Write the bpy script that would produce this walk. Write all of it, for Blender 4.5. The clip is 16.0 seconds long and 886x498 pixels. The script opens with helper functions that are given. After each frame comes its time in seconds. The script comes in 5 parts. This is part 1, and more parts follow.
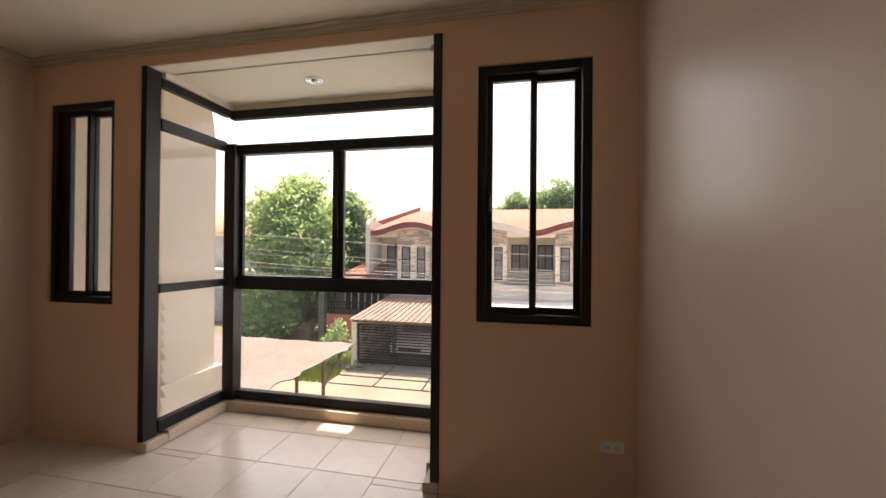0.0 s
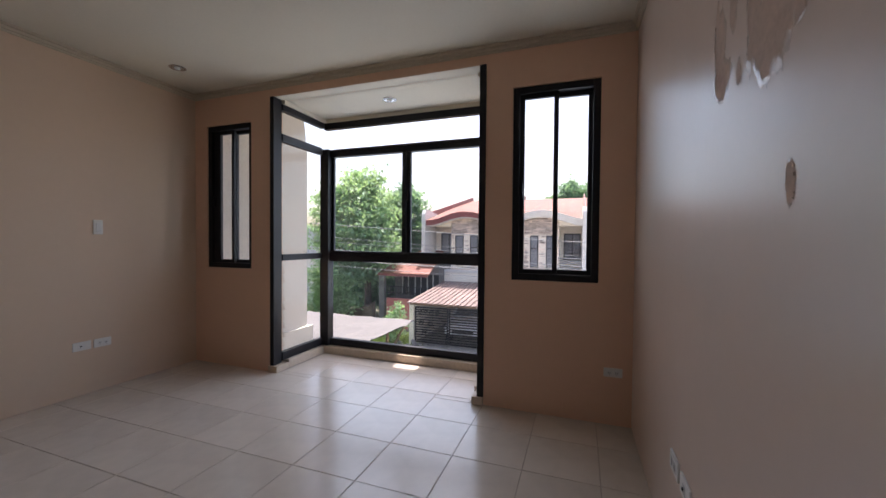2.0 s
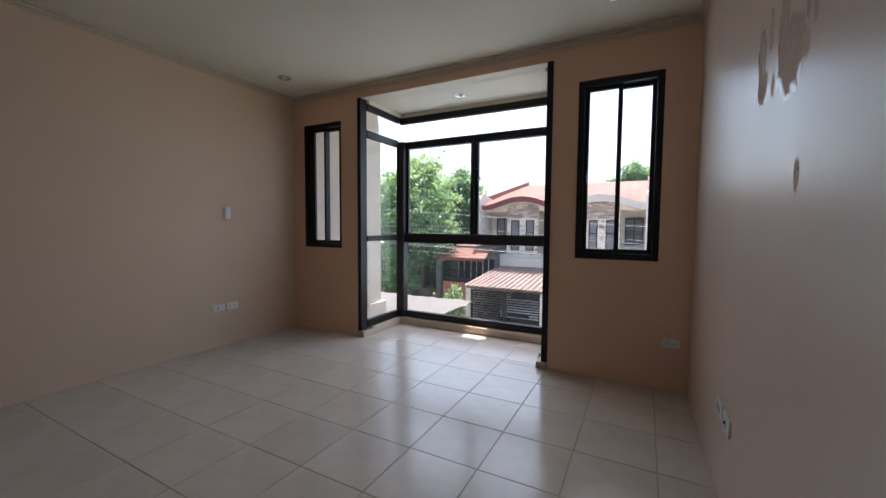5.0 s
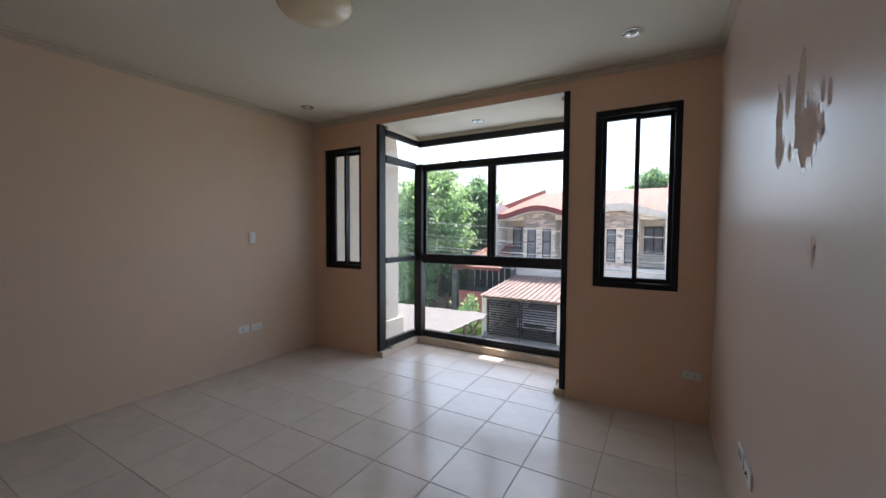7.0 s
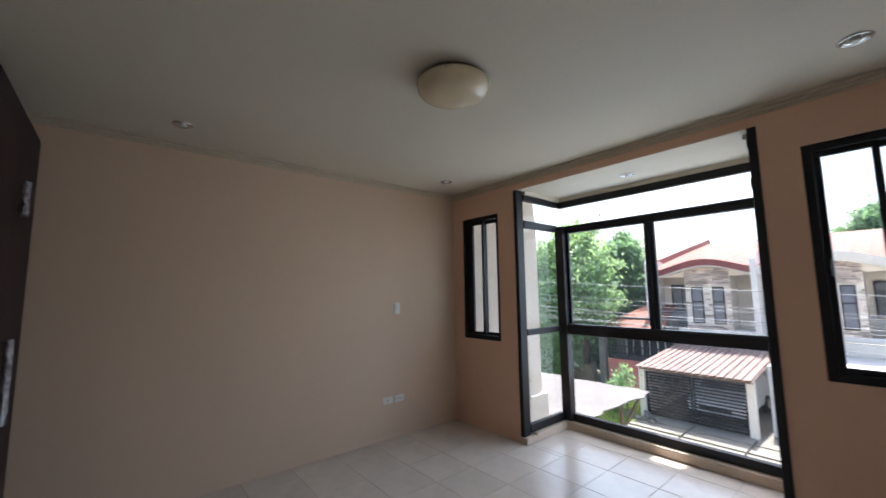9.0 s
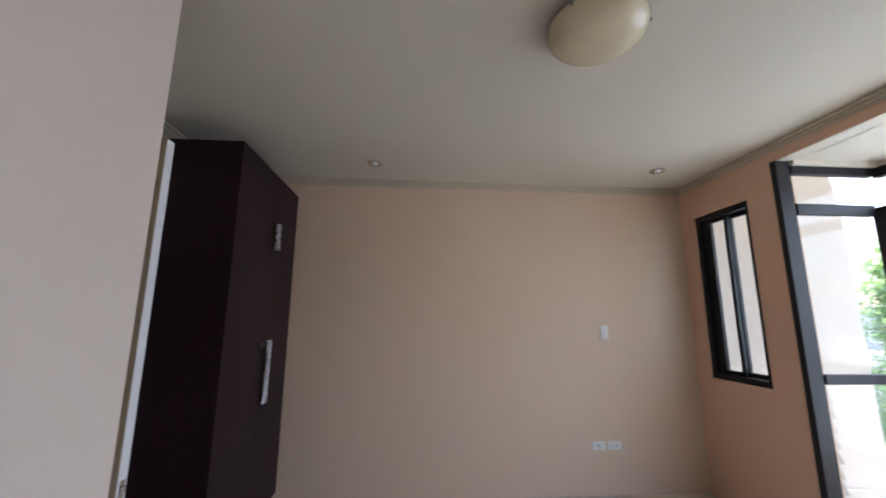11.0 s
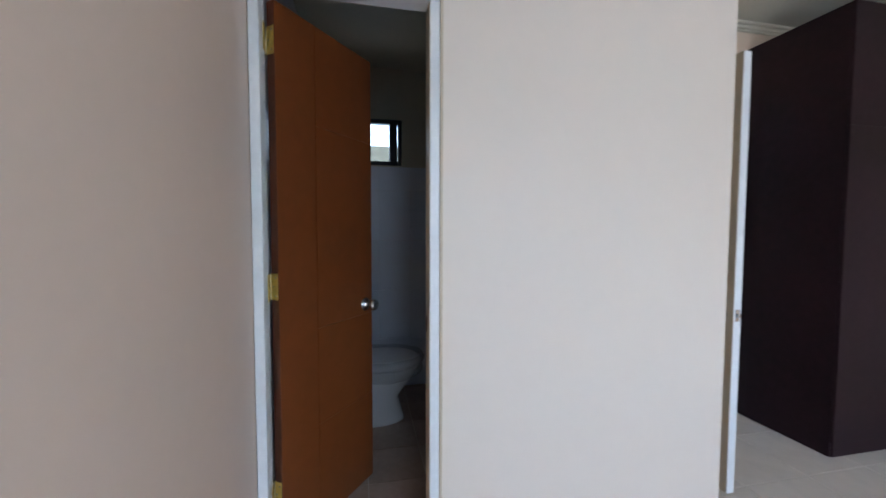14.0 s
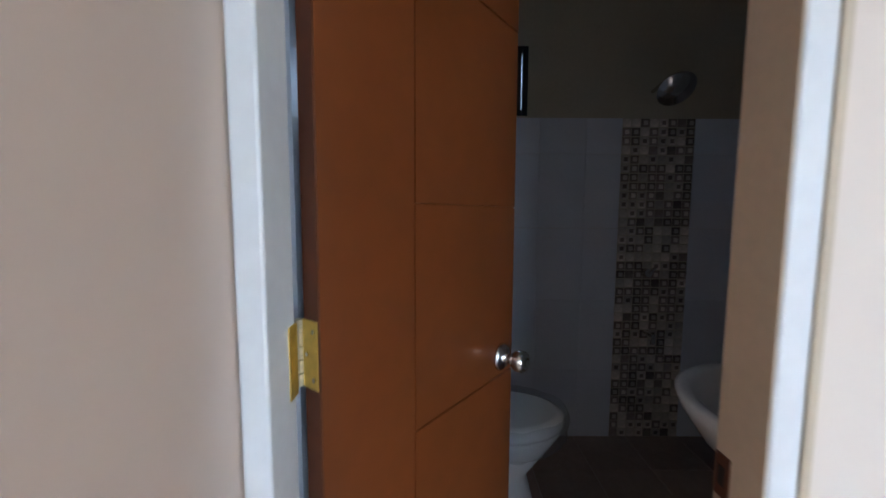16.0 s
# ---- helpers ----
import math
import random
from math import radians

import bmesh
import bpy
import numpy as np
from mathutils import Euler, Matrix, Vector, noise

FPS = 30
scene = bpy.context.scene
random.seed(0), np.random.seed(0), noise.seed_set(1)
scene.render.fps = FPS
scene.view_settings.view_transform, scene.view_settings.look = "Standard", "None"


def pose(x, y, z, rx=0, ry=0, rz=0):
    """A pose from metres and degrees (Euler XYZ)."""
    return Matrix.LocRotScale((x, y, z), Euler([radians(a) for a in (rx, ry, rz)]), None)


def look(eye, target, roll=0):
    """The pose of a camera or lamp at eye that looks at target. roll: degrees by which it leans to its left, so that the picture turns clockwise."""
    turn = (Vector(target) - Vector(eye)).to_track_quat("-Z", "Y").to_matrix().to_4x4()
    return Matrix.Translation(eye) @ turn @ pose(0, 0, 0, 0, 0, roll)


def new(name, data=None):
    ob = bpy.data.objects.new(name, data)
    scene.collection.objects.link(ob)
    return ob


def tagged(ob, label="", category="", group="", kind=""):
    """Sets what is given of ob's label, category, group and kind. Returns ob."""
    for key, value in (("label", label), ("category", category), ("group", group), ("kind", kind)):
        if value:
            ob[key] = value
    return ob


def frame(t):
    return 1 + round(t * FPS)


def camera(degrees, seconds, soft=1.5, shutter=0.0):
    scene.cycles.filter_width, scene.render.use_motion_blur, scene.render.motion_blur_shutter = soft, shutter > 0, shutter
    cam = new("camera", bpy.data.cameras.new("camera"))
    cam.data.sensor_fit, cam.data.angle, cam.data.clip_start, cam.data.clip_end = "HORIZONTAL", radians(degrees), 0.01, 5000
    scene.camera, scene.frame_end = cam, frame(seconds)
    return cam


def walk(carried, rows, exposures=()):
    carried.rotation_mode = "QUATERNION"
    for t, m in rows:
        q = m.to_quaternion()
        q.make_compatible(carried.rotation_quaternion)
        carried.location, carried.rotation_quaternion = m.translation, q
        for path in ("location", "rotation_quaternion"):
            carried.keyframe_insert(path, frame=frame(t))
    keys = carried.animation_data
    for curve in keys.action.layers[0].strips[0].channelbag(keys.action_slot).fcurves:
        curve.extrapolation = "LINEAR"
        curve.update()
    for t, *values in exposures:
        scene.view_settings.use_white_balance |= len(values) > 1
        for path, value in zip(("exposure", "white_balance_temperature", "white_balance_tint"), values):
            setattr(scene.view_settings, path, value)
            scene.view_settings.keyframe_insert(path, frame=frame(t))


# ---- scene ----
cam = camera(98.4, 16.0, shutter=0.35)
PATH = [
    (0.0, pose(0.414, 0.107, 1.354, 90.28, -0.51, 11.80)),
    (0.5, pose(0.465, -0.113, 1.323, 90.36, -0.51, 14.04)),
    (1.0, pose(0.550, -0.303, 1.299, 89.93, -0.53, 16.11)),
    (1.5, pose(0.625, -0.478, 1.290, 89.79, -0.45, 18.29)),
    (2.0, pose(0.645, -0.628, 1.246, 88.83, -0.50, 19.79)),
    (2.5, pose(0.660, -0.736, 1.231, 87.52, -0.53, 21.04)),
    (3.0, pose(0.672, -0.771, 1.232, 86.88, -0.42, 22.48)),
    (3.5, pose(0.667, -0.807, 1.230, 86.74, -0.40, 25.47)),
    (4.0, pose(0.653, -0.901, 1.213, 87.13, -0.58, 26.98)),
    (6.3, pose(0.671, -1.135, 1.272, 85.80, -0.20, 28.44)),
    (6.5, pose(0.658, -1.130, 1.324, 85.93, -0.32, 28.88)),
    (7.0, pose(0.664, -1.111, 1.406, 87.40, -0.29, 30.01)),
    (7.5, pose(0.677, -1.054, 1.473, 89.92, -0.24, 32.91)),
    (8.0, pose(0.694, -1.005, 1.504, 91.53, -0.41, 39.26)),
    (8.5, pose(0.646, -0.964, 1.520, 93.07, -0.46, 44.47)),
    (8.7, pose(0.574, -0.989, 1.520, 94.26, -0.01, 46.33)),
    (10.8, pose(0.338, -0.384, 1.375, 101.91, -0.10, 82.50)),
    (11.0, pose(0.352, -0.341, 1.443, 100.39, -0.40, 85.99)),
    (11.5, pose(0.393, -0.166, 1.435, 98.14, -0.45, 101.16)),
    (12.0, pose(0.401, 0.015, 1.425, 96.40, -0.52, 118.10)),
    (12.5, pose(0.462, 0.152, 1.386, 95.12, -0.51, 133.91)),
    (13.0, pose(0.522, 0.242, 1.380, 92.61, -0.30, 148.69)),
    (13.5, pose(0.572, 0.263, 1.341, 89.61, -0.34, 160.45)),
    (14.0, pose(0.643, 0.175, 1.287, 87.15, -0.16, 168.08)),
    (14.5, pose(0.640, -0.013, 1.271, 86.11, -0.28, 174.61)),
    (15.0, pose(0.674, -0.271, 1.239, 85.49, -0.14, 179.29)),
    (15.5, pose(0.782, -0.563, 1.239, 85.14, -0.49, 178.50)),
    (16.0, pose(0.781, -0.828, 1.270, 84.87, -0.29, 179.89)),
]
# exposure and white balance along the walk
EXPOSURES = [
    (0.0, 1.15, 8800, 27), (0.5, 1.13, 8000, 26), (1.0, 1.12, 7200, 25), (2.0, 1.06, 6600, 25), (4.0, 1.06, 6400, 20), (7.0, 1.22, 6350, 19), (8.7, 1.39, 6250, 17), (11.0, 2.16, 6150, 20), (11.5, 2.50, 6000, 17), (12.0, 2.48, 5950, 15), (12.5, 2.42, 5950, 16), (13.0, 2.76, 5800, 12), (13.5, 2.93, 5780, 12), (14.5, 2.70, 5880, 15), (15.0, 2.56, 5820, 15), (15.5, 2.88, 5850, 14), (16.0, 3.38, 5950, 15),
]
walk(cam, PATH, EXPOSURES)

# ---- world, sun and window light ----
SUN_ELEVATION, SUN_TURN = 68.0, 8.0      # degrees; turn of the sun from straight ahead of the bay, to its left
world = bpy.data.worlds.new("sky")
scene.world = world
world.use_nodes = True
sky = world.node_tree.nodes.new("ShaderNodeTexSky")
sky.sky_type, sky.sun_disc = "NISHITA", False
sky.sun_elevation, sky.sun_rotation = radians(SUN_ELEVATION), radians(-SUN_TURN)
sky.air_density, sky.dust_density, sky.ozone_density = 1.2, 4.0, 1.0
background = world.node_tree.nodes["Background"]
background.inputs[1].default_value = 0.18
world.node_tree.links.new(sky.outputs[0], background.inputs[0])

sun = new("sun", bpy.data.lights.new("sun", "SUN"))
sun.data.energy, sun.data.angle, sun.data.color = 5.0, radians(0.6), (1.0, 0.95, 0.87)
az, el = radians(SUN_TURN), radians(SUN_ELEVATION)
sun.matrix_world = look(Vector((-math.sin(az) * math.cos(el), math.cos(az) * math.cos(el), math.sin(el))) * 30, (0, 0, 0))


def sky_lamp(name, eye, target, wide, high, watts):
    """The sky's light that comes in at a window's opening."""
    data = bpy.data.lights.new(name, "AREA")
    data.shape, data.size, data.size_y, data.energy, data.color = "RECTANGLE", wide, high, watts, (0.61, 0.82, 1.0)
    lamp = new(name, data)
    lamp.matrix_world = look(eye, target)
    return lamp


sky_lamp("bay_sky_light", (-1.07, 3.03, 1.46), (-1.07, 0, 1.16), 1.75, 2.0, 8.7)
sky_lamp("window_sky_light", (0.465, 2.37, 1.93), (0.465, 0, 1.80), 0.48, 0.82, 1.35)
sky_lamp("small_window_sky_light", (-2.63, 2.37, 1.67), (-2.63, 0, 1.6), 0.42, 1.2, 0.6)
sky_lamp("bath_window_sky_light", (0.47, -3.09, 2.0), (0.47, 0, 1.6), 0.2, 0.25, 0.075)

# ---- materials ----


def material(name, colour, rough=0.5, metal=0.0, spread=0.06, fine=60.0, coarse=2.5, bump=0.0, second=None, island=0.0, spec=0.5, coat=0.0):
    """A painted, stained or worn surface: colour that drifts at two scales, with fine relief."""
    m = bpy.data.materials.new(name)
    m.use_nodes = True
    nodes, links = m.node_tree.nodes, m.node_tree.links
    shader = nodes["Principled BSDF"]
    where = nodes.new("ShaderNodeTexCoord")
    big, small = nodes.new("ShaderNodeTexNoise"), nodes.new("ShaderNodeTexNoise")
    big.inputs["Scale"].default_value, big.inputs["Detail"].default_value = coarse, 5
    small.inputs["Scale"].default_value, small.inputs["Detail"].default_value = fine, 4
    for n in (big, small):
        links.new(where.outputs["Object"], n.inputs["Vector"])
    ramp = nodes.new("ShaderNodeValToRGB")
    dark = [c * (1 - spread * 2.2) for c in (second or colour)]
    light = [min(1, c * (1 + spread)) for c in colour]
    ramp.color_ramp.elements[0].position, ramp.color_ramp.elements[1].position = 0.32, 0.66
    ramp.color_ramp.elements[0].color, ramp.color_ramp.elements[1].color = (*dark, 1), (*light, 1)
    mixed = nodes.new("ShaderNodeMath")
    mixed.operation = "MULTIPLY_ADD"
    mixed.inputs[1].default_value = 0.35
    links.new(small.outputs["Fac"], mixed.inputs[0])
    scaled = nodes.new("ShaderNodeMath")
    scaled.operation = "MULTIPLY"
    scaled.inputs[1].default_value = 0.65
    links.new(big.outputs["Fac"], scaled.inputs[0])
    links.new(scaled.outputs[0], mixed.inputs[2])
    links.new(mixed.outputs[0], ramp.inputs[0])
    colour_out = ramp.outputs[0]
    if island:
        chance = nodes.new("ShaderNodeNewGeometry").outputs["Random Per Island"] if island > 0 else nodes.new("ShaderNodeObjectInfo").outputs["Random"]
        hue = nodes.new("ShaderNodeHueSaturation")
        span = nodes.new("ShaderNodeMapRange")
        span.inputs["To Min"].default_value, span.inputs["To Max"].default_value = 1 - abs(island), 1 + abs(island)
        links.new(chance, span.inputs["Value"])
        links.new(span.outputs[0], hue.inputs["Value"])
        links.new(colour_out, hue.inputs["Color"])
        colour_out = hue.outputs[0]
    links.new(colour_out, shader.inputs["Base Color"])
    wear = nodes.new("ShaderNodeMapRange")
    wear.inputs["To Min"].default_value, wear.inputs["To Max"].default_value = max(0.03, rough * 0.85), min(1, rough * 1.15)
    links.new(big.outputs["Fac"], wear.inputs["Value"])
    links.new(wear.outputs[0], shader.inputs["Roughness"])
    shader.inputs["Metallic"].default_value = metal
    shader.inputs["Specular IOR Level"].default_value = spec
    shader.inputs["Coat Weight"].default_value = coat
    if bump:
        relief = nodes.new("ShaderNodeBump")
        relief.inputs["Strength"].default_value, relief.inputs["Distance"].default_value = bump, 0.004
        links.new(mixed.outputs[0], relief.inputs["Height"])
        links.new(relief.outputs[0], shader.inputs["Normal"])
    return m


def glass(name, tint=(1, 1, 1), haze=0.0):
    """A clear thin pane: what lies behind shows through, with a gloss that grows at a slant."""
    m = bpy.data.materials.new(name)
    m.use_nodes = True
    nodes, links = m.node_tree.nodes, m.node_tree.links
    nodes.remove(nodes["Principled BSDF"])
    clear, gloss, mix, slant, power, edge = (nodes.new("ShaderNode" + n) for n in ("BsdfTransparent", "BsdfGlossy", "MixShader", "LayerWeight", "Math", "Math"))
    clear.inputs[0].default_value = (*tint, 1)
    gloss.inputs["Roughness"].default_value = 0.02
    slant.inputs["Blend"].default_value = 0.5
    power.operation, power.inputs[1].default_value = "POWER", 5.0
    edge.operation, edge.inputs[1].default_value, edge.inputs[2].default_value = "MULTIPLY_ADD", 0.6, 0.022
    links.new(slant.outputs["Facing"], power.inputs[0])
    links.new(power.outputs[0], edge.inputs[0])
    links.new(edge.outputs[0], mix.inputs[0])
    links.new(clear.outputs[0], mix.inputs[1])
    links.new(gloss.outputs[0], mix.inputs[2])
    last = mix
    if haze:
        frost, both = nodes.new("ShaderNodeBsdfTranslucent"), nodes.new("ShaderNodeMixShader")
        frost.inputs[0].default_value = (0.8, 0.83, 0.84, 1)
        both.inputs[0].default_value = haze
        links.new(mix.outputs[0], both.inputs[1])
        links.new(frost.outputs[0], both.inputs[2])
        last = both
    links.new(last.outputs[0], nodes["Material Output"].inputs[0])
    return m


def leafy(name, colour):
    """Leaves that let some light through."""
    m = material(name, colour, 0.5, spread=0.2, fine=3.0, coarse=0.4, island=0.55)
    nodes, links = m.node_tree.nodes, m.node_tree.links
    shader, through_leaf, mix = nodes["Principled BSDF"], nodes.new("ShaderNodeBsdfTranslucent"), nodes.new("ShaderNodeMixShader")
    through_leaf.inputs[0].default_value = (colour[0] * 1.6, colour[1] * 1.5, colour[2] * 0.9, 1)
    mix.inputs[0].default_value = 0.5
    links.new(shader.outputs[0], mix.inputs[1])
    links.new(through_leaf.outputs[0], mix.inputs[2])
    links.new(mix.outputs[0], nodes["Material Output"].inputs[0])
    return m


PEACH = material("peach_satin_paint", (0.69, 0.54, 0.45), 0.43, spread=0.012, fine=25, coarse=1.1, bump=0.012)
nodes, links = PEACH.node_tree.nodes, PEACH.node_tree.links      # faint runs down the satin
stretch, runs, wear = nodes.new("ShaderNodeMapping"), nodes.new("ShaderNodeTexNoise"), nodes.new("ShaderNodeMapRange")
stretch.inputs["Scale"].default_value = (1, 3.2, 1.0)
runs.inputs["Scale"].default_value, runs.inputs["Detail"].default_value = 1.5, 3
wear.inputs["From Min"].default_value, wear.inputs["From Max"].default_value = 0.1, 0.9
wear.inputs["To Min"].default_value, wear.inputs["To Max"].default_value = 0.29, 0.41
links.new(nodes.new("ShaderNodeTexCoord").outputs["Object"], stretch.inputs["Vector"])
links.new(stretch.outputs[0], runs.inputs["Vector"])
links.new(runs.outputs["Fac"], wear.inputs["Value"])
links.new(wear.outputs[0], nodes["Principled BSDF"].inputs["Roughness"])
# wall peach made paler: skylight on the window-facing partition put into the colour
PEACH_SKYLIT = material("peach_skylit_paint", (0.765, 0.66, 0.573), 0.5, spread=0.01, fine=20, coarse=1.0, bump=0.012)
# wall peach deepened: bounced light on the backlit window wall, as colour
PEACH_BOUNCE = material("peach_bounce_paint", (0.79, 0.515, 0.36), 0.5, spread=0.015, fine=20, coarse=1.3, bump=0.015)
PEACH_SOFT = material("peach_wall_paint", (0.71, 0.537, 0.40), 0.5, spread=0.012, fine=20, coarse=1.3, bump=0.015)
CEILING = material("ceiling_white", (0.675, 0.625, 0.52), 0.75, spread=0.025, fine=50, coarse=1.0, bump=0.04)
CROWN = material("crown_cream", (0.60, 0.52, 0.40), 0.55, spread=0.06, fine=30)
TILE = material("cream_floor_tile", (0.68, 0.60, 0.52), 0.19, spread=0.05, fine=12, coarse=2.2, bump=0.01, island=-0.035, coat=0.0)
GROUT = material("grout", (0.50, 0.43, 0.36), 0.9, spread=0.15, fine=90)
CURB = material("cream_curb", (0.62, 0.50, 0.38), 0.5, spread=0.1, fine=40)
BLACK = material("black_aluminium", (0.011, 0.010, 0.012), 0.5, spread=0.15, fine=80, coarse=4, spec=0.35)
PANE = glass("window_pane", (0.97, 0.99, 0.98), 0.005)
PLASTIC = material("white_plastic", (0.78, 0.77, 0.74), 0.35, spread=0.03)
DARK = material("dark_slot", (0.02, 0.02, 0.02), 0.6)
CHROME = material("brushed_steel", (0.62, 0.60, 0.58), 0.22, metal=1.0, spread=0.05)
BRASS = material("brass", (0.75, 0.55, 0.16), 0.35, metal=0.85, spread=0.12, fine=90)
BRASS_WORN = material("worn_pale_brass", (0.80, 0.72, 0.50), 0.3, metal=0.8, spread=0.2, fine=120)
WENGE = material("dark_wenge_board", (0.021, 0.0085, 0.0115), 0.48, spread=0.2, fine=25, coarse=1.5, bump=0.03, spec=0.2)
FILM = material("clear_film", (0.42, 0.40, 0.44), 0.2, spread=0.4, fine=35, coarse=12, bump=0.6)
DOOR_WOOD = material("stained_door", (0.166, 0.044, 0.011), 0.3, spread=0.09, fine=18, coarse=1.2, bump=0.03)
DOOR_EDGE = material("stained_door_edge", (0.11, 0.032, 0.014), 0.4, spread=0.15, fine=30)
CASING = material("white_casing", (0.76, 0.77, 0.78), 0.35, spread=0.04, fine=40, bump=0.05)
# cream door paint; on the jamb face its tan stands in for bounced light
CREAM_AND_BOUNCE = material("cream_paint_and_bounce_tan", (0.58, 0.47, 0.34), 0.45, spread=0.05)
BATH_TILE = material("white_wall_tile", (0.64, 0.66, 0.72), 0.32, spread=0.03, island=-0.03)
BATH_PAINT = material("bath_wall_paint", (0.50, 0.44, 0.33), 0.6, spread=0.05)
BATH_FLOOR = material("brown_bath_tile", (0.33, 0.24, 0.19), 0.35, spread=0.12, fine=25, island=-0.08)
MOSAIC = material("mosaic_tile", (0.66, 0.58, 0.52), 0.25, spread=0.2, island=-0.3)
MOSAIC_DARK = material("dark_mosaic_glaze", (0.27, 0.22, 0.20), 0.2, spread=0.2, island=-0.4)
CERAMIC = material("white_ceramic", (0.80, 0.80, 0.79), 0.08, spread=0.02)
LAMP_GLASS = material("cream_lamp_glass", (0.72, 0.62, 0.42), 0.06, spread=0.06, fine=6, coarse=3)
BARE = material("bare_plaster", (0.61, 0.455, 0.37), 0.9, spread=0.1, fine=60, coarse=9, bump=0.1, spec=0.1)
FLAKE = material("loose_paint_film", (0.72, 0.58, 0.49), 0.26, spread=0.05, fine=60, bump=0.05)
FIN = material("cream_render", (0.64, 0.61, 0.565), 0.85, spread=0.06, fine=18, coarse=0.8, bump=0.08)
STONE = material("stacked_stone", (0.60, 0.495, 0.425), 0.85, spread=0.2, fine=14, coarse=2, bump=0.3, island=0.5)
HOUSE = material("house_render", (0.86, 0.785, 0.68), 0.85, spread=0.08, fine=12, coarse=0.6)
WHITE = material("white_render", (0.70, 0.68, 0.64), 0.8, spread=0.08, fine=8, coarse=0.5)
RED_ROOF = material("red_roof_sheet", (0.21, 0.062, 0.05), 0.7, spread=0.14, fine=2, coarse=0.45, second=(0.235, 0.105, 0.05))
TAN_ROOF = material("faded_roof_sheet", (0.215, 0.15, 0.135), 0.7, spread=0.12, fine=6, coarse=0.7, island=0.08)
RED_WALL = material("red_painted_wall", (0.56, 0.17, 0.15), 0.7, spread=0.12, fine=8)
MAROON = material("maroon_fascia", (0.24, 0.062, 0.058), 0.5, spread=0.1)
STEEL_DARK = material("dark_gate_steel", (0.018, 0.019, 0.022), 0.6, spread=0.2, spec=0.2)
RAIL = material("steel_railing", (0.30, 0.31, 0.32), 0.4, spread=0.1)
WINDOW_DARK = material("dark_window_glass", (0.19, 0.20, 0.22), 0.12, spread=0.1)
CONCRETE = material("pale_concrete", (0.21, 0.195, 0.165), 0.9, spread=0.14, fine=7, coarse=0.5, bump=0.2)
EARTH = material("street_ground", (0.20, 0.18, 0.135), 0.95, spread=0.2, fine=5, coarse=0.2, bump=0.3)
GRASS = material("grass_blades", (0.21, 0.29, 0.06), 0.7, spread=0.3, fine=4, island=0.4)
CANOPY = material("weathered_sheet", (0.135, 0.125, 0.122), 0.6, spread=0.12, fine=5, coarse=0.6)
ROCK = material("grey_rock", (0.20, 0.19, 0.175), 0.9, spread=0.25, fine=20, coarse=4, bump=0.4)
TIMBER = material("rough_timber", (0.20, 0.13, 0.08), 0.85, spread=0.2)
BARK = material("bark", (0.17, 0.13, 0.10), 0.95, spread=0.3, fine=12, bump=0.5)
LEAVES = leafy("broad_leaves", (0.23, 0.37, 0.235))
LEAVES_DARK = leafy("dark_leaves", (0.155, 0.28, 0.195))
CAR_PAINT = material("silver_car_paint", (0.86, 0.87, 0.89), 0.3, metal=0.0, spread=0.04, coat=0.5)
TYRE = material("tyre_rubber", (0.02, 0.02, 0.02), 0.85)
POLE = material("grey_pole", (0.40, 0.41, 0.42), 0.8, spread=0.1)
WIRE = material("overhead_wire", (0.33, 0.34, 0.35), 0.5)
# near-black grey-green stands in for shade on the wall behind the bathroom
SHADE_WALL = material("shade_dark_wall", (0.03, 0.036, 0.028), 0.9, spread=0.25, fine=5)
ORANGE = material("orange_band", (0.7, 0.15, 0.03), 0.6)

# ---- builders ----


def add_box(bm, a, b, bevel=0.0):
    """A box from corner a to corner b, with its edges taken off."""
    made = bmesh.ops.create_cube(bm, size=1)["verts"]
    for v in made:
        v.co = Vector([(p + q) / 2 + k * (q - p) for p, q, k in zip(a, b, v.co)])
    if bevel:
        edges = {e for v in made for e in v.link_edges}
        bmesh.ops.bevel(bm, geom=list(edges), offset=bevel, segments=2, profile=0.5, affect="EDGES")
    return made


def add_rod(bm, p, q, r, r2=None, sides=10):
    """A round bar from p to q."""
    p, q = Vector(p), Vector(q)
    m = Matrix.Translation((p + q) / 2) @ (q - p).to_track_quat("Z", "Y").to_matrix().to_4x4()
    bmesh.ops.create_cone(bm, cap_ends=True, segments=sides, radius1=r, radius2=r if r2 is None else r2, depth=(q - p).length, matrix=m)


def add_turned(bm, profile, m, sides=32):
    """A turned body: (radius, height) pairs swept round the axis of m."""
    rings = []
    for r, h in profile:
        if r < 1e-5:
            rings.append([bm.verts.new(m @ Vector((0, 0, h)))])
        else:
            rings.append([bm.verts.new(m @ Vector((r * math.cos(a), r * math.sin(a), h))) for a in (2 * math.pi * k / sides for k in range(sides))])
    for one, two in zip(rings, rings[1:]):
        for k in range(sides):
            j = (k + 1) % sides
            if len(one) == 1 and len(two) > 1:
                f = bm.faces.new((one[0], two[j], two[k]))
            elif len(two) == 1 and len(one) > 1:
                f = bm.faces.new((one[k], one[j], two[0]))
            elif len(one) > 1:
                f = bm.faces.new((one[k], one[j], two[j], two[k]))
            else:
                continue
            f.smooth = True


def add_sheet(bm, outline, push):
    """A flat outline (3D points) pushed along a vector into a slab."""
    low = [bm.verts.new(Vector(p)) for p in outline]
    high = [bm.verts.new(Vector(p) + Vector(push)) for p in outline]
    bm.faces.new(low[::-1])
    bm.faces.new(high)
    n = len(low)
    for k in range(n):
        bm.faces.new((low[k], low[(k + 1) % n], high[(k + 1) % n], high[k]))


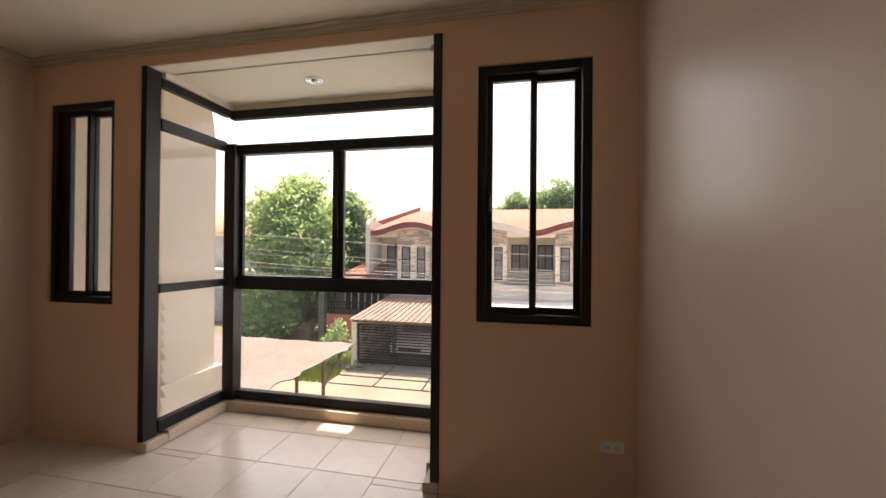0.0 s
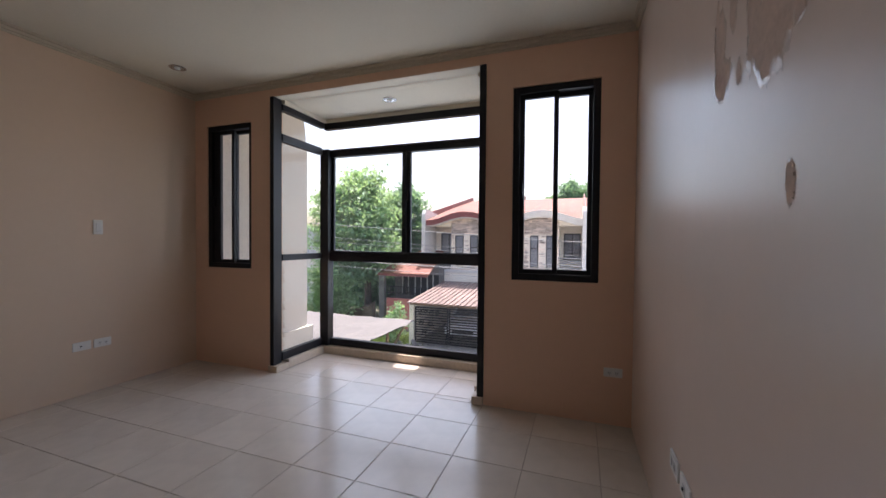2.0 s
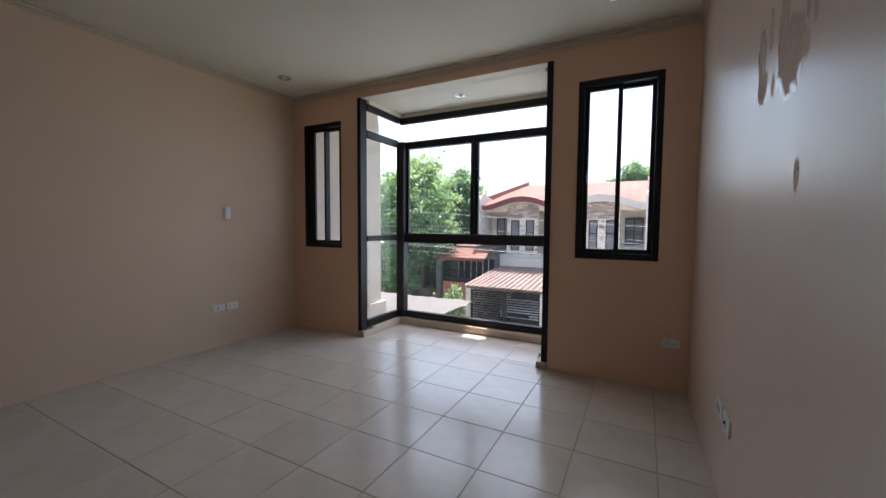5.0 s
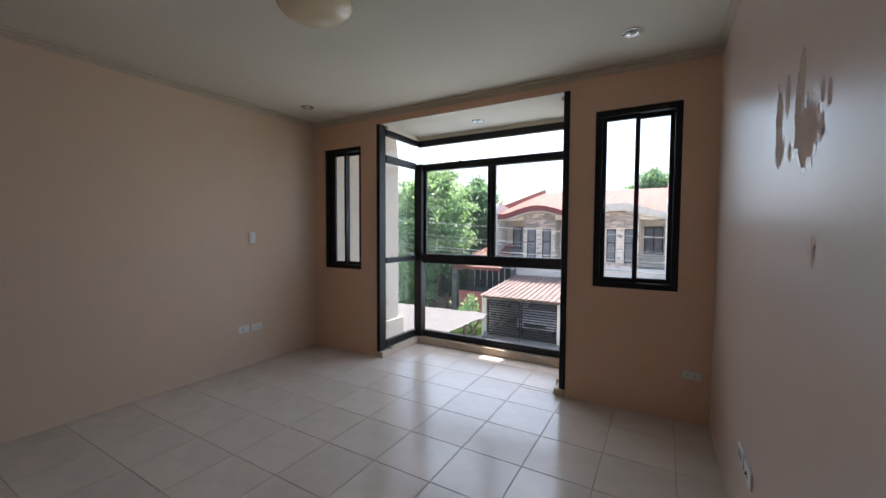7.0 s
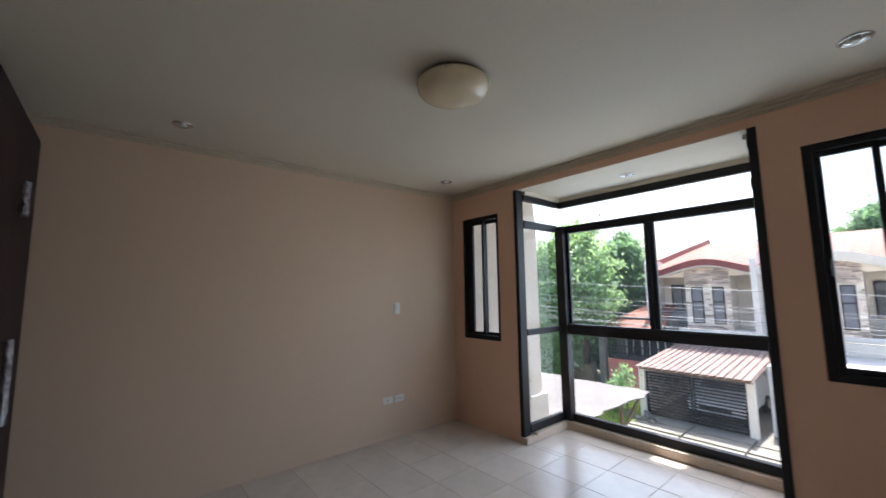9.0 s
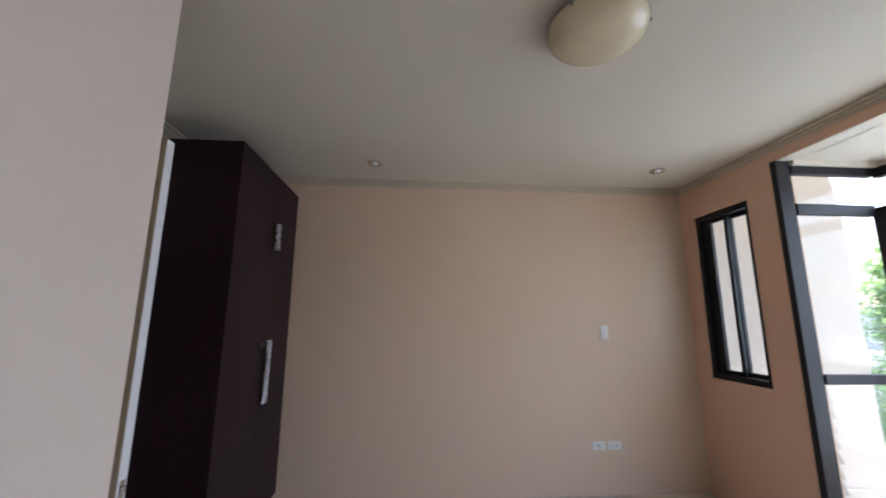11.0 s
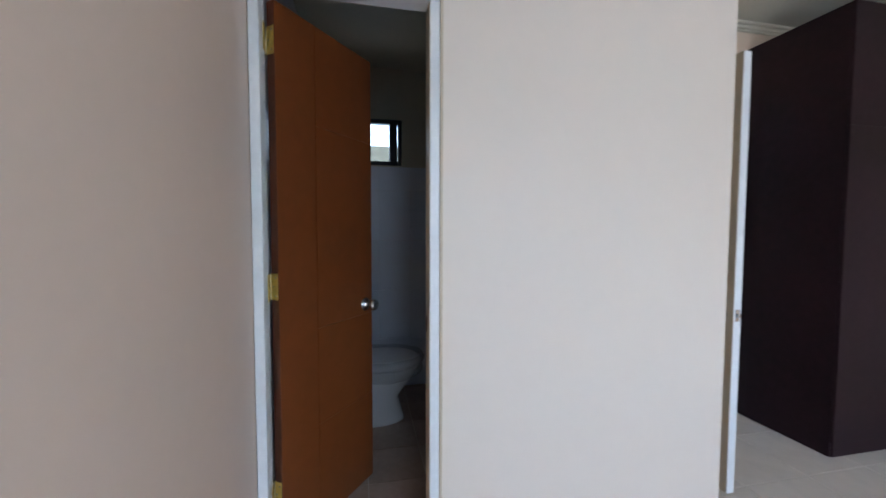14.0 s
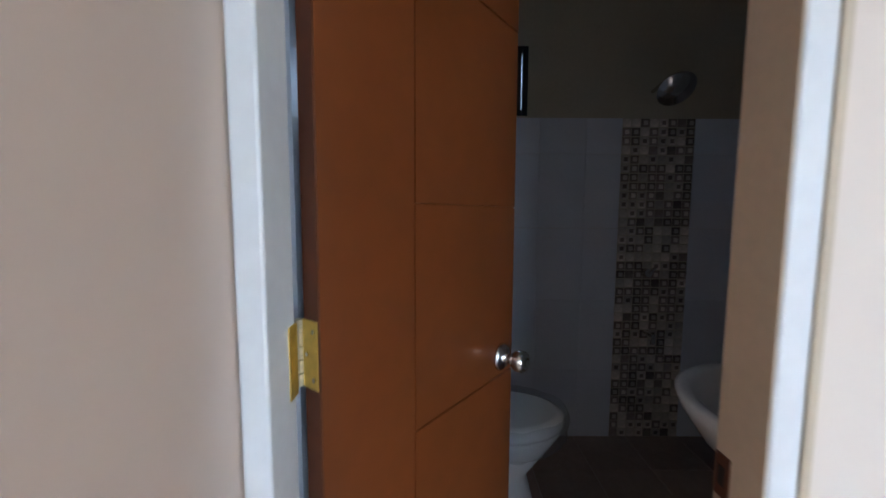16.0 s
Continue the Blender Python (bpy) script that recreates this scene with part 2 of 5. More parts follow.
def mesh_of(name, bm, mat):
    bmesh.ops.recalc_face_normals(bm, faces=bm.faces)
    me = bpy.data.meshes.new(name)
    bm.to_mesh(me)
    bm.free()
    me.materials.append(mat)
    return me


def part(name, bm, mat, parent, label=""):
    """One mesh object under a thing or under a part."""
    ob = new(name, mesh_of(name, bm, mat))
    ob.parent = parent
    ob.matrix_parent_inverse = Matrix() if parent.parent else parent.matrix_basis.inverted()
    return tagged(ob, label)


def boxes(*pairs, bevel=0.0):
    bm = bmesh.new()
    for a, b in pairs:
        add_box(bm, a, b, bevel)
    return bm


def thing(name, at, label, category, group="", kind=""):
    """An empty at a thing's base, which holds its parts."""
    ob = new(name)
    ob.matrix_basis = Matrix.Translation(at)
    ob.empty_display_size = 0.1
    return tagged(ob, label, category, group, kind)


def structure(name, bm, mat, label, category):
    return tagged(new(name, mesh_of(name, bm, mat)), label, category, "", "structure")

# ---- plan of the room (metres) ----
WEST, EAST, NORTH, SOUTH = -3.06, 1.02, 2.20, -2.03      # inner faces of the room's walls
CEIL = 2.70
DOOR_WALL, CORNER = -1.26, -0.99                          # face and free end of the wall with the bathroom door
BAY_W, BAY_E, BAY_N, BAY_CEIL = -2.045, -0.10, 2.93, 2.575
BATH_S, BATH_FLOOR_Z = -2.936, 0.0
WALL_T = 0.15


def east_at(y):
    """The face of the east wall, which runs slightly out of square."""
    return 0.984 + (NORTH - y) * 0.0103



def pierced(a, b, holes, across="x"):
    """A wall from a to b with openings (low, high, bottom, top) along x or y, as one mesh."""
    i = 0 if across == "x" else 1
    cuts = sorted({a[i], b[i], *(h[0] for h in holes), *(h[1] for h in holes)})
    bm = bmesh.new()
    for lo, hi in zip(cuts, cuts[1:]):
        inside = [h for h in holes if h[0] <= lo and hi <= h[1]]
        spans, z = [], a[2]
        for h in sorted(inside, key=lambda h: h[2]):
            spans.append((z, h[2]))
            z = h[3]
        spans.append((z, b[2]))
        for z0, z1 in spans:
            if z1 - z0 > 1e-4:
                p, q = list(a), list(b)
                p[i], q[i], p[2], q[2] = lo, hi, z0, z1
                add_box(bm, p, q)
    bmesh.ops.remove_doubles(bm, verts=bm.verts, dist=1e-5)
    return bm


def slanted(y0, y1, near, far, z0, z1):
    """A slab that follows the east wall's face, from near to far metres behind it."""
    bm = bmesh.new()
    add_sheet(bm, [(east_at(y0) + near, y0, z0), (east_at(y1) + near, y1, z0), (east_at(y1) + far, y1, z0), (east_at(y0) + far, y0, z0)], (0, 0, z1 - z0))
    return bm


# window openings: west, east, sill, head
SMALL = (-2.905, -2.325, 0.965, 2.372)
TALL = (0.165, 0.764, 0.965, 2.375)
wall_north = structure("wall_north", pierced((WEST - 0.2, NORTH, 0), (EAST + 0.2, NORTH + WALL_T, CEIL + 0.15),
                       [SMALL, TALL, (BAY_W - 0.045, -0.036, 0, BAY_CEIL)]), PEACH_BOUNCE, "peach painted wall with a bay and two tall windows", "wall")
wall_west = structure("wall_west", boxes(((WEST - 0.2, SOUTH, 0), (WEST, NORTH - 0.001, CEIL + 0.15))), PEACH_SOFT, "plain peach painted side wall", "wall")
wall_east = structure("wall_east", slanted(BATH_S, NORTH - 0.001, 0, 0.25, -0.1, CEIL + 0.15), PEACH, "satin peach painted wall with peeling paint", "wall")
wall_door = structure("wall_door", pierced((CORNER, DOOR_WALL - 0.10, 0), (EAST + 0.012, DOOR_WALL, CEIL + 0.1), [(0.345, 1.03, -0.1, 2.185)]),
                      PEACH_SKYLIT, "peach partition wall round the bathroom door, lightened for skylight", "wall")
wall_return = structure("wall_return", boxes(((CORNER, BATH_S, -0.1), (CORNER + 0.10, DOOR_WALL - 0.10, CEIL + 0.1))), PEACH_SKYLIT, "short partition wall beside the entry door", "wall")
wall_south = structure("wall_south", pierced((WEST - 0.2, SOUTH - 0.12, 0), (CORNER - 0.001, SOUTH, CEIL + 0.15), [(-1.86, -1.06, 0, 2.12)]),
                       PEACH_SOFT, "peach back wall behind the wardrobe", "wall")
hall_wall = structure("hall_wall", boxes(((-2.4, -3.6, 0), (CORNER, -3.5, 2.7)), ((-2.5, -3.5, 0), (-2.4, SOUTH - 0.12, 2.7))), PEACH_SOFT, "plain hallway wall beyond the entry door", "wall")
hall_floor = structure("hall_floor", boxes(((-2.5, -3.6, -0.12), (CORNER, SOUTH, -0.002))), TILE, "pale tiled hallway floor", "floor")
ceiling = structure("ceiling", boxes(((WEST - 0.2, -3.6, CEIL), (EAST + 0.2, NORTH, CEIL + 0.12))), CEILING, "off-white flat plaster ceiling", "ceiling")
bay_ceiling = structure("bay_ceiling", boxes(((BAY_W - 0.1, NORTH + WALL_T - 0.02, BAY_CEIL), (BAY_E + 0.1, BAY_N + 0.12, BAY_CEIL + 0.12)),
                        ((BAY_W - 0.04, NORTH + 0.004, BAY_CEIL - 0.004), (BAY_E + 0.04, NORTH + WALL_T - 0.02, BAY_CEIL + 0.06))), CEILING, "white plaster ceiling of the bay", "ceiling")
# unseen slabs added over the bay; their narrow gap shapes the sun patch
eave = structure("eave", boxes(((-3.3, NORTH, 3.60), (-1.30, 5.0, 3.70)), ((-1.04, NORTH, 3.60), (1.3, 5.0, 3.70)),
                               ((-1.30, NORTH, 3.60), (-1.04, 4.18, 3.70)), ((-1.30, 4.41, 3.60), (-1.04, 5.0, 3.70)), ((WEST - 0.2, NORTH, CEIL + 0.15), (EAST + 0.2, NORTH + WALL_T, 3.60))), WHITE, "unseen slab above the bay, slotted for the sun patch", "eave")

# crown moulding in two steps
crown_parts = []
for a, b in (((WEST, NORTH), (EAST, NORTH)), ((WEST, SOUTH), (WEST, NORTH)), ((CORNER, DOOR_WALL), (EAST, DOOR_WALL)), ((WEST, SOUTH), (CORNER, SOUTH))):
    (x0, y0), (x1, y1) = a, b
    steps = ((0.008, CEIL - 0.026, CEIL - 0.016), (0.018, CEIL - 0.016, CEIL - 0.001)) if y0 == y1 == DOOR_WALL else ((0.014, CEIL - 0.058, CEIL - 0.042), (0.024, CEIL - 0.042, CEIL - 0.02), (0.042, CEIL - 0.02, CEIL - 0.001))
    for depth, z0, z1 in steps:
        if y0 == y1:
            s = -1 if y0 == NORTH else 1
            lo, hi = sorted((y0, y0 + s * depth))
            crown_parts.append(((x0 - (depth if y0 == DOOR_WALL else 0), lo, z0), (x1, hi, z1)))
        else:
            s = 1 if x0 == WEST else -1
            lo, hi = sorted((x0, x0 + s * depth))
            crown_parts.append(((lo, y0 + 0.002, z0), (hi, y1 - 0.002, z1)))
crown = structure("trim", boxes(*crown_parts, bevel=0.004), CROWN, "stepped cream crown moulding along the ceiling", "moulding")

bm = bmesh.new()
for depth, z0, z1 in ((0.014, CEIL - 0.058, CEIL - 0.042), (0.024, CEIL - 0.042, CEIL - 0.02), (0.042, CEIL - 0.02, CEIL - 0.001)):
    add_sheet(bm, [(east_at(DOOR_WALL) - depth, DOOR_WALL, z0), (east_at(NORTH) - depth, NORTH - 0.002, z0), (east_at(NORTH) + 0.01, NORTH - 0.002, z0), (east_at(DOOR_WALL) + 0.01, DOOR_WALL, z0)], (0, 0, z1 - z0))
structure("trim", bm, CROWN, "stepped cream crown moulding along the east wall", "moulding")

# ---- the windows ----


def bar(parent, name, a, b, mat=BLACK, bevel=0.003, label=""):
    return part(name, boxes((a, b), bevel=bevel), mat, parent, label)


def pane(parent, a, b, mat=PANE):
    ob = part("pane", boxes((a, b)), mat, parent)
    ob.visible_shadow = False
    return ob


def sliding_window(name, hole, label, wide_stile=0.032):
    """A two-leaf sliding window in black aluminium, set back in its opening."""
    w, e, s, h = hole
    y0, y1 = NORTH + 0.018, NORTH + 0.135
    win = thing(name, (w, y0, s), label, "window", "", "structure")
    f = 0.048
    bar(win, "window_frame", (w, y0, s), (w + f, y1, h))
    bar(win, "window_frame", (e - f, y0, s), (e, y1, h))
    bar(win, "window_frame", (w + f, y0, h - f), (e - f, y1, h))
    bar(win, "window_sill", (w + f, y0, s), (e - f, y1, s + f))
    mid, k = (w + e) / 2, 0.032
    for lo, hi, ya in ((w + f, mid + 0.02, y0 + 0.028), (mid - 0.016, e - f, y0 + 0.066)):
        near = wide_stile if lo == w + f else k
        sash = bar(win, "sash", (lo, ya, s + f), (lo + near, ya + 0.028, h - f), bevel=0.002)
        bar(sash, "stile", (hi - k, ya, s + f), (hi, ya + 0.028, h - f), bevel=0.002)
        bar(sash, "rail", (lo + near, ya, s + f), (hi - k, ya + 0.028, s + f + k), bevel=0.002)
        bar(sash, "rail", (lo + near, ya, h - f - k), (hi - k, ya + 0.028, h - f), bevel=0.002)
        pane(sash, (lo + near - 0.004, ya + 0.012, s + f + k - 0.004), (hi - k + 0.004, ya + 0.017, h - f - k + 0.004))
    zc = s + 0.6 * (h - s) * 0.72
    latch = bmesh.new()
    add_box(latch, (w + f + 0.004, y0 + 0.004, zc), (w + f + 0.026, y0 + 0.03, zc + 0.10), 0.004)
    add_box(latch, (w + f + 0.008, y0 - 0.004, zc + 0.035), (w + f + 0.022, y0 + 0.006, zc + 0.065), 0.003)
    part("latch", latch, BLACK, win)
    return win


sliding_window("window_1", SMALL, "narrow black aluminium sliding window facing a pale wall", 0.085)
sliding_window("window_2", TALL, "tall black aluminium sliding window over the street")

# the bay: corner posts, rails and panes
Z0, Z1, Z2, Z3, Z4, Z5, Z6 = 0.085, 0.16, 1.015, 1.13, 2.155, 2.24, 2.465
bay = thing("window_3", (BAY_W, BAY_N, Z0), "floor-length black aluminium bay window overlooking houses", "bay window", "", "structure")
xg0, xg1 = BAY_W + 0.115, -0.215
yf0, yf1 = BAY_N, BAY_N + 0.06
bar(bay, "post", (BAY_W - 0.045, NORTH - 0.012, 0.062), (BAY_W, NORTH + 0.095, BAY_CEIL - 0.002), bevel=0.004)
bar(bay, "post", (-0.086, NORTH - 0.012, 0.062), (-0.036, NORTH + 0.095, BAY_CEIL - 0.002), bevel=0.004)
bar(bay, "corner_post", (BAY_W - 0.02, yf0 - 0.04, Z0), (xg0 - 0.03, yf1, Z5))
bar(bay, "corner_post", (xg1 + 0.03, yf0 - 0.04, Z0), (BAY_E + 0.02, yf1, Z5))
for z0, z1, name in ((Z0, Z1, "bottom_rail"), (Z2, Z3, "middle_rail"), (Z4, Z5, "transom"), (Z6, 2.535, "top_rail")):
    wide = 0.09 if name == "top_rail" else 0.0
    bar(bay, name, (xg0 - 0.03 - wide, yf0, z0), (xg1 + 0.03 + wide, yf1, z1))
bar(bay, "bead", (xg0 - 0.03, yf0 - 0.012, Z3 - 0.045), (xg1 + 0.03, yf0, Z3 - 0.012), bevel=0.002)
bar(bay, "bead", (xg0 - 0.03, yf0 - 0.012, Z5 - 0.03), (xg1 + 0.03, yf0, Z5 - 0.008), bevel=0.002)
for x0, x1, ya in ((-1.088, -1.045, yf0 + 0.002), (-1.045, -1.0, yf0 + 0.026)):
    bar(bay, "meeting_stile", (x0, ya, Z3), (x1, ya + 0.03, Z4), bevel=0.002)
bar(bay, "latch", (-1.062, yf0 - 0.016, 1.52), (-1.036, yf0 + 0.002, 1.64), bevel=0.004)
for x0, x1, ya in ((xg0 - 0.03, xg0, yf0 + 0.026), (xg1, xg1 + 0.03, yf0 + 0.002)):
    bar(bay, "stile", (x0, ya, Z3), (x1, ya + 0.03, Z4), bevel=0.002)
pane(bay, (xg0 - 0.03, yf0 + 0.03, Z1 - 0.003), (xg1 + 0.03, yf0 + 0.036, Z2 + 0.003))
pane(bay, (xg0 - 0.003, yf0 + 0.038, Z3 - 0.003), (-1.04, yf0 + 0.043, Z4 + 0.003))
pane(bay, (-1.05, yf0 + 0.014, Z3 - 0.003), (xg1 + 0.003, yf0 + 0.019, Z4 + 0.003))
pane(bay, (BAY_W - 0.012, yf0 + 0.02, Z5 - 0.003), (BAY_E + 0.012, yf0 + 0.026, Z6 + 0.003))
for x0, x1 in ((BAY_W - 0.04, BAY_W + 0.01), (BAY_E - 0.01, BAY_E + 0.04)):
    for z0, z1, name in ((Z0, 0.165, "side_rail"), (1.045, 1.105, "side_rail"), (2.18, 2.255, "side_transom"), (2.475, 2.535, "side_top_rail")):
        bar(bay, name, (x0, NORTH + 0.095, z0), (x1, yf0 - 0.04 if z1 < 2.3 else yf0 - 0.001, z1))
    xm = (x0 + x1) / 2
    for z0, z1 in ((0.162, 1.048), (1.102, 2.183), (2.252, 2.478)):
        pane(bay, (xm - 0.003, NORTH + 0.09, z0), (xm + 0.003, yf0 - 0.035 if z1 < 2.3 else yf0 + 0.018, z1))
bay_head = structure("bay_head", boxes(((BAY_W - 0.06, NORTH + 0.1, 2.535), (BAY_W + 0.03, yf1, BAY_CEIL)), ((BAY_E - 0.03, NORTH + 0.1, 2.535), (BAY_E + 0.06, yf1, BAY_CEIL)),
                     ((BAY_W + 0.03, yf0, 2.535), (BAY_E - 0.03, yf1, BAY_CEIL))), CEILING, "white head above the bay frame", "lintel")
# low curb under the bay frame
cur = [((BAY_W - 0.06, NORTH - 0.022, 0), (BAY_W + 0.045, NORTH + 0.14, 0.062)), ((BAY_W - 0.06, NORTH + 0.14, 0), (BAY_W + 0.045, 2.88, 0.082)),
       ((BAY_W - 0.06, 2.88, 0), (BAY_E + 0.06, 3.0, 0.082)), ((BAY_E - 0.045, NORTH + 0.14, 0), (BAY_E + 0.06, 2.88, 0.082)), ((BAY_E - 0.025, NORTH - 0.022, 0), (BAY_E + 0.06, NORTH + 0.14, 0.062))]
structure("baseboard", boxes(*cur, bevel=0.006), CURB, "low cream curb under the bay frame", "curb")

# ---- bathroom door, casing and leaf ----
JX0, JX1, HEAD = 0.391, 0.982, 2.133          # clear opening
door = thing("door_1", (JX0, DOOR_WALL, 0), "brown stained bathroom door standing half open", "door", "", "structure")
yb, yc = DOOR_WALL - 0.081, DOOR_WALL + 0.003
frame_jamb = part("door_frame", boxes(((JX0 - 0.037, yb, 0), (JX0, yc, HEAD)), ((JX1, yb, 0), (EAST - 0.003, yc, HEAD)), ((JX0 - 0.037, yb, HEAD), (EAST - 0.003, yc, HEAD + 0.046)), bevel=0.004), CASING, door, "white painted door frame")
part("casing_edge", boxes(((JX0 - 0.050, DOOR_WALL, 0), (JX0 - 0.037, DOOR_WALL + 0.006, HEAD + 0.062)), ((JX0 - 0.037, DOOR_WALL, HEAD + 0.046), (EAST - 0.003, DOOR_WALL + 0.008, HEAD + 0.062)), bevel=0.003), CREAM_AND_BOUNCE, door)
# filler added behind the jamb to block light leaking through the hinge gap
part("gap_filler", boxes(((JX1 + 0.009, DOOR_WALL - 0.1, 0), (EAST - 0.003, yb - 0.001, HEAD))), CASING, frame_jamb)
# tan skin over the white jamb: warm light off the door leaf as colour
part("jamb_face", boxes(((JX0, yb + 0.002, 0), (JX0 + 0.002, yc - 0.003, HEAD - 0.004))), CREAM_AND_BOUNCE, frame_jamb, "inner face of the jamb, warm bounced light in its tan")
strike = bmesh.new()
add_box(strike, (JX0 + 0.0015, yb + 0.004, 0.883), (JX0 + 0.0045, yb + 0.030, 0.944), 0.001)
strike_plate = part("strike_plate", strike, DOOR_EDGE, frame_jamb, "worn brown strike plate")
part("latch_hole", boxes(((JX0 + 0.0045, yb + 0.011, 0.900), (JX0 + 0.0052, yb + 0.023, 0.928))), DARK, strike_plate)

turn = Matrix.Translation((0.980, -1.369, 0.012)) @ Matrix.Rotation(math.atan2(-0.795, -0.607), 4, "Z")   # x runs along the leaf
LW, LH, LT = 0.578, 2.105, 0.04


def placed(bm, m):
    bm.transform(m)
    return bm


GROOVE, RUNGS = 0.197, (0.44, 0.858, 1.276, 1.70)
bm = bmesh.new()
g = 0.0022
add_box(bm, (0, -LT + 0.004, 0), (LW, -0.004, LH))                       # core
for y0, y1 in ((-0.0045, 0.0), (-LT, -LT + 0.0045)):
    add_box(bm, (0, y0, 0), (GROOVE - g, y1, LH))
    z = 0
    for r in (*RUNGS, LH + g):
        add_box(bm, (GROOVE + g, y0, z), (LW, y1, r - g))
        z = r + g
leaf = part("door_leaf", placed(bm, turn), DOOR_WOOD, door, "brown stained flush door with incised lines")
part("hinge_edge", placed(boxes(((-0.0015, 0.003 - LT, 0), (0.0, -0.003, LH))), turn), DOOR_EDGE, leaf)
for zh in (0.20, 1.009, 1.915):
    bm = bmesh.new()
    add_box(bm, (-0.004, 0.004 - LT, zh), (-0.0018, 0.0, zh + 0.1), 0.0004)
    hinge = part("hinge", placed(bm, turn), BRASS, leaf, "brass butt hinge")
    bm = bmesh.new()
    for k in range(5):
        add_rod(bm, (-0.0065, 0.002, zh + 0.02 * k + 0.0008), (-0.0065, 0.002, zh + 0.02 * k + 0.0192), 0.0058, sides=12)
    part("knuckle", placed(bm, turn), BRASS_WORN, hinge, "worn pale hinge knuckle")
    bm = bmesh.new()
    for dy, dz in ((0.012, 0.015), (0.028, 0.05), (0.012, 0.085)):
        add_rod(bm, (-0.0055, dy - LT, zh + dz), (-0.0038, dy - LT, zh + dz), 0.0035, sides=10)
    part("screw", placed(bm, turn), CHROME, hinge)
    part("hinge_leaf", boxes(((JX1 - 0.002, yb - 0.001, zh + 0.012), (JX1 + 0.001, yb + 0.024, zh + 0.112))), BRASS, frame_jamb)
KN = turn @ Matrix.Translation((LW - 0.058, -LT, 0.905)) @ Matrix.Rotation(math.pi / 2, 4, "X")
bm = bmesh.new()
add_turned(bm, [(0.0, 0.0), (0.034, 0.0), (0.034, 0.004), (0.029, 0.010), (0.014, 0.014), (0.0125, 0.030), (0.020, 0.036), (0.0265, 0.046), (0.0265, 0.060), (0.021, 0.068), (0.010, 0.071), (0.009, 0.068), (0, 0.068)], KN, 28)
part("knob", bm, CHROME, leaf, "round steel door knob")
bm = bmesh.new()
add_turned(bm, [(0.0, 0.0), (0.034, 0.0), (0.029, 0.010), (0.0125, 0.014), (0.0125, 0.030), (0.0265, 0.046), (0.0265, 0.060), (0.010, 0.071), (0, 0.071)], turn @ Matrix.Translation((LW - 0.058, 0, 0.905)) @ Matrix.Rotation(-math.pi / 2, 4, "X"), 20)
part("knob", bm, CHROME, leaf)
part("latch_plate", placed(boxes(((LW, 0.009 - LT, 0.875), (LW + 0.002, -0.009, 0.93))), turn), CHROME, leaf)

# entry door, wide open along the short partition
entry = thing("door_2", (-1.09, SOUTH, 0), "cream painted entry door folded open beside the partition", "door", "", "structure")
lx0, lx1, ly0, ly1 = -1.122, -1.078, SOUTH + 0.012, -1.298
eleaf = part("door_leaf", boxes(((lx0, ly0, 0.01), (lx1, ly1 - 0.0015, 2.115)), bevel=0.002), CREAM_AND_BOUNCE, entry)
part("leaf_edge", boxes(((lx0 + 0.001, ly1 - 0.0015, 0.011), (lx1 - 0.001, ly1, 2.114))), CASING, eleaf, "white painted door edge")
bm = bmesh.new()
add_box(bm, (lx0 + 0.010, ly1, 0.855), (lx1 - 0.010, ly1 + 0.002, 0.912), 0.0008)
add_box(bm, (lx0 + 0.015, ly1 + 0.002, 0.873), (lx1 - 0.015, ly1 + 0.013, 0.894), 0.003)
part("latch_plate", bm, CHROME, eleaf)
for side, x in ((1, lx1), (-1, lx0)):
    bm = bmesh.new()
    add_turned(bm, [(0.0, 0.0), (0.030, 0.0), (0.026, 0.006), (0.0125, 0.008), (0.0125, 0.018), (0.025, 0.026), (0.025, 0.036), (0, 0.042)],
               Matrix.Translation((x, ly1 - 0.062, 0.884)) @ Matrix.Rotation(side * math.pi / 2, 4, "Y"), 20)
    part("knob", bm, CHROME, eleaf)
part("door_frame", boxes(((-1.90, SOUTH - 0.125, 0), (-1.86, SOUTH + 0.016, 2.12)), ((-1.06, SOUTH - 0.125, 0), (-1.02, SOUTH + 0.016, 2.12)), ((-1.90, SOUTH - 0.125, 2.12), (-1.02, SOUTH + 0.016, 2.16)), bevel=0.004), CASING, entry, "white painted door frame")
part("plinth_block", boxes(((-1.912, SOUTH, 0), (-1.86, SOUTH + 0.022, 0.085)), bevel=0.004), CASING, entry)
for zh in (0.25, 1.85):
    bm = bmesh.new()
    add_rod(bm, (lx0 + 0.02, SOUTH + 0.006, zh), (lx0 + 0.02, SOUTH + 0.006, zh + 0.1), 0.006)
    part("hinge", bm, BRASS, entry)

# ---- wardrobe ----
WX0, WX1, WY0, WY1, WZ = WEST + 0.004, -1.945, SOUTH + 0.002, -1.422, 2.522
wardrobe = thing("wardrobe", (WX1, WY1, 0), "tall dark wenge wardrobe standing in the corner", "wardrobe")
part("side_panel", boxes(((WX1 - 0.018, WY0, 0), (WX1, WY1 - 0.02, WZ)), bevel=0.0015), WENGE, wardrobe)
part("side_panel", boxes(((WX0, WY0, 0.085), (WX0 + 0.018, WY1 - 0.02, WZ)), bevel=0.0015), WENGE, wardrobe)
part("top_panel", boxes(((WX0 + 0.018, WY0, WZ - 0.018), (WX1 - 0.018, WY1 - 0.02, WZ - 0.001)), bevel=0.001), WENGE, wardrobe)
part("back_panel", boxes(((WX0 + 0.018, WY0, 0.08), (WX1 - 0.018, WY0 + 0.008, WZ - 0.018))), WENGE, wardrobe)
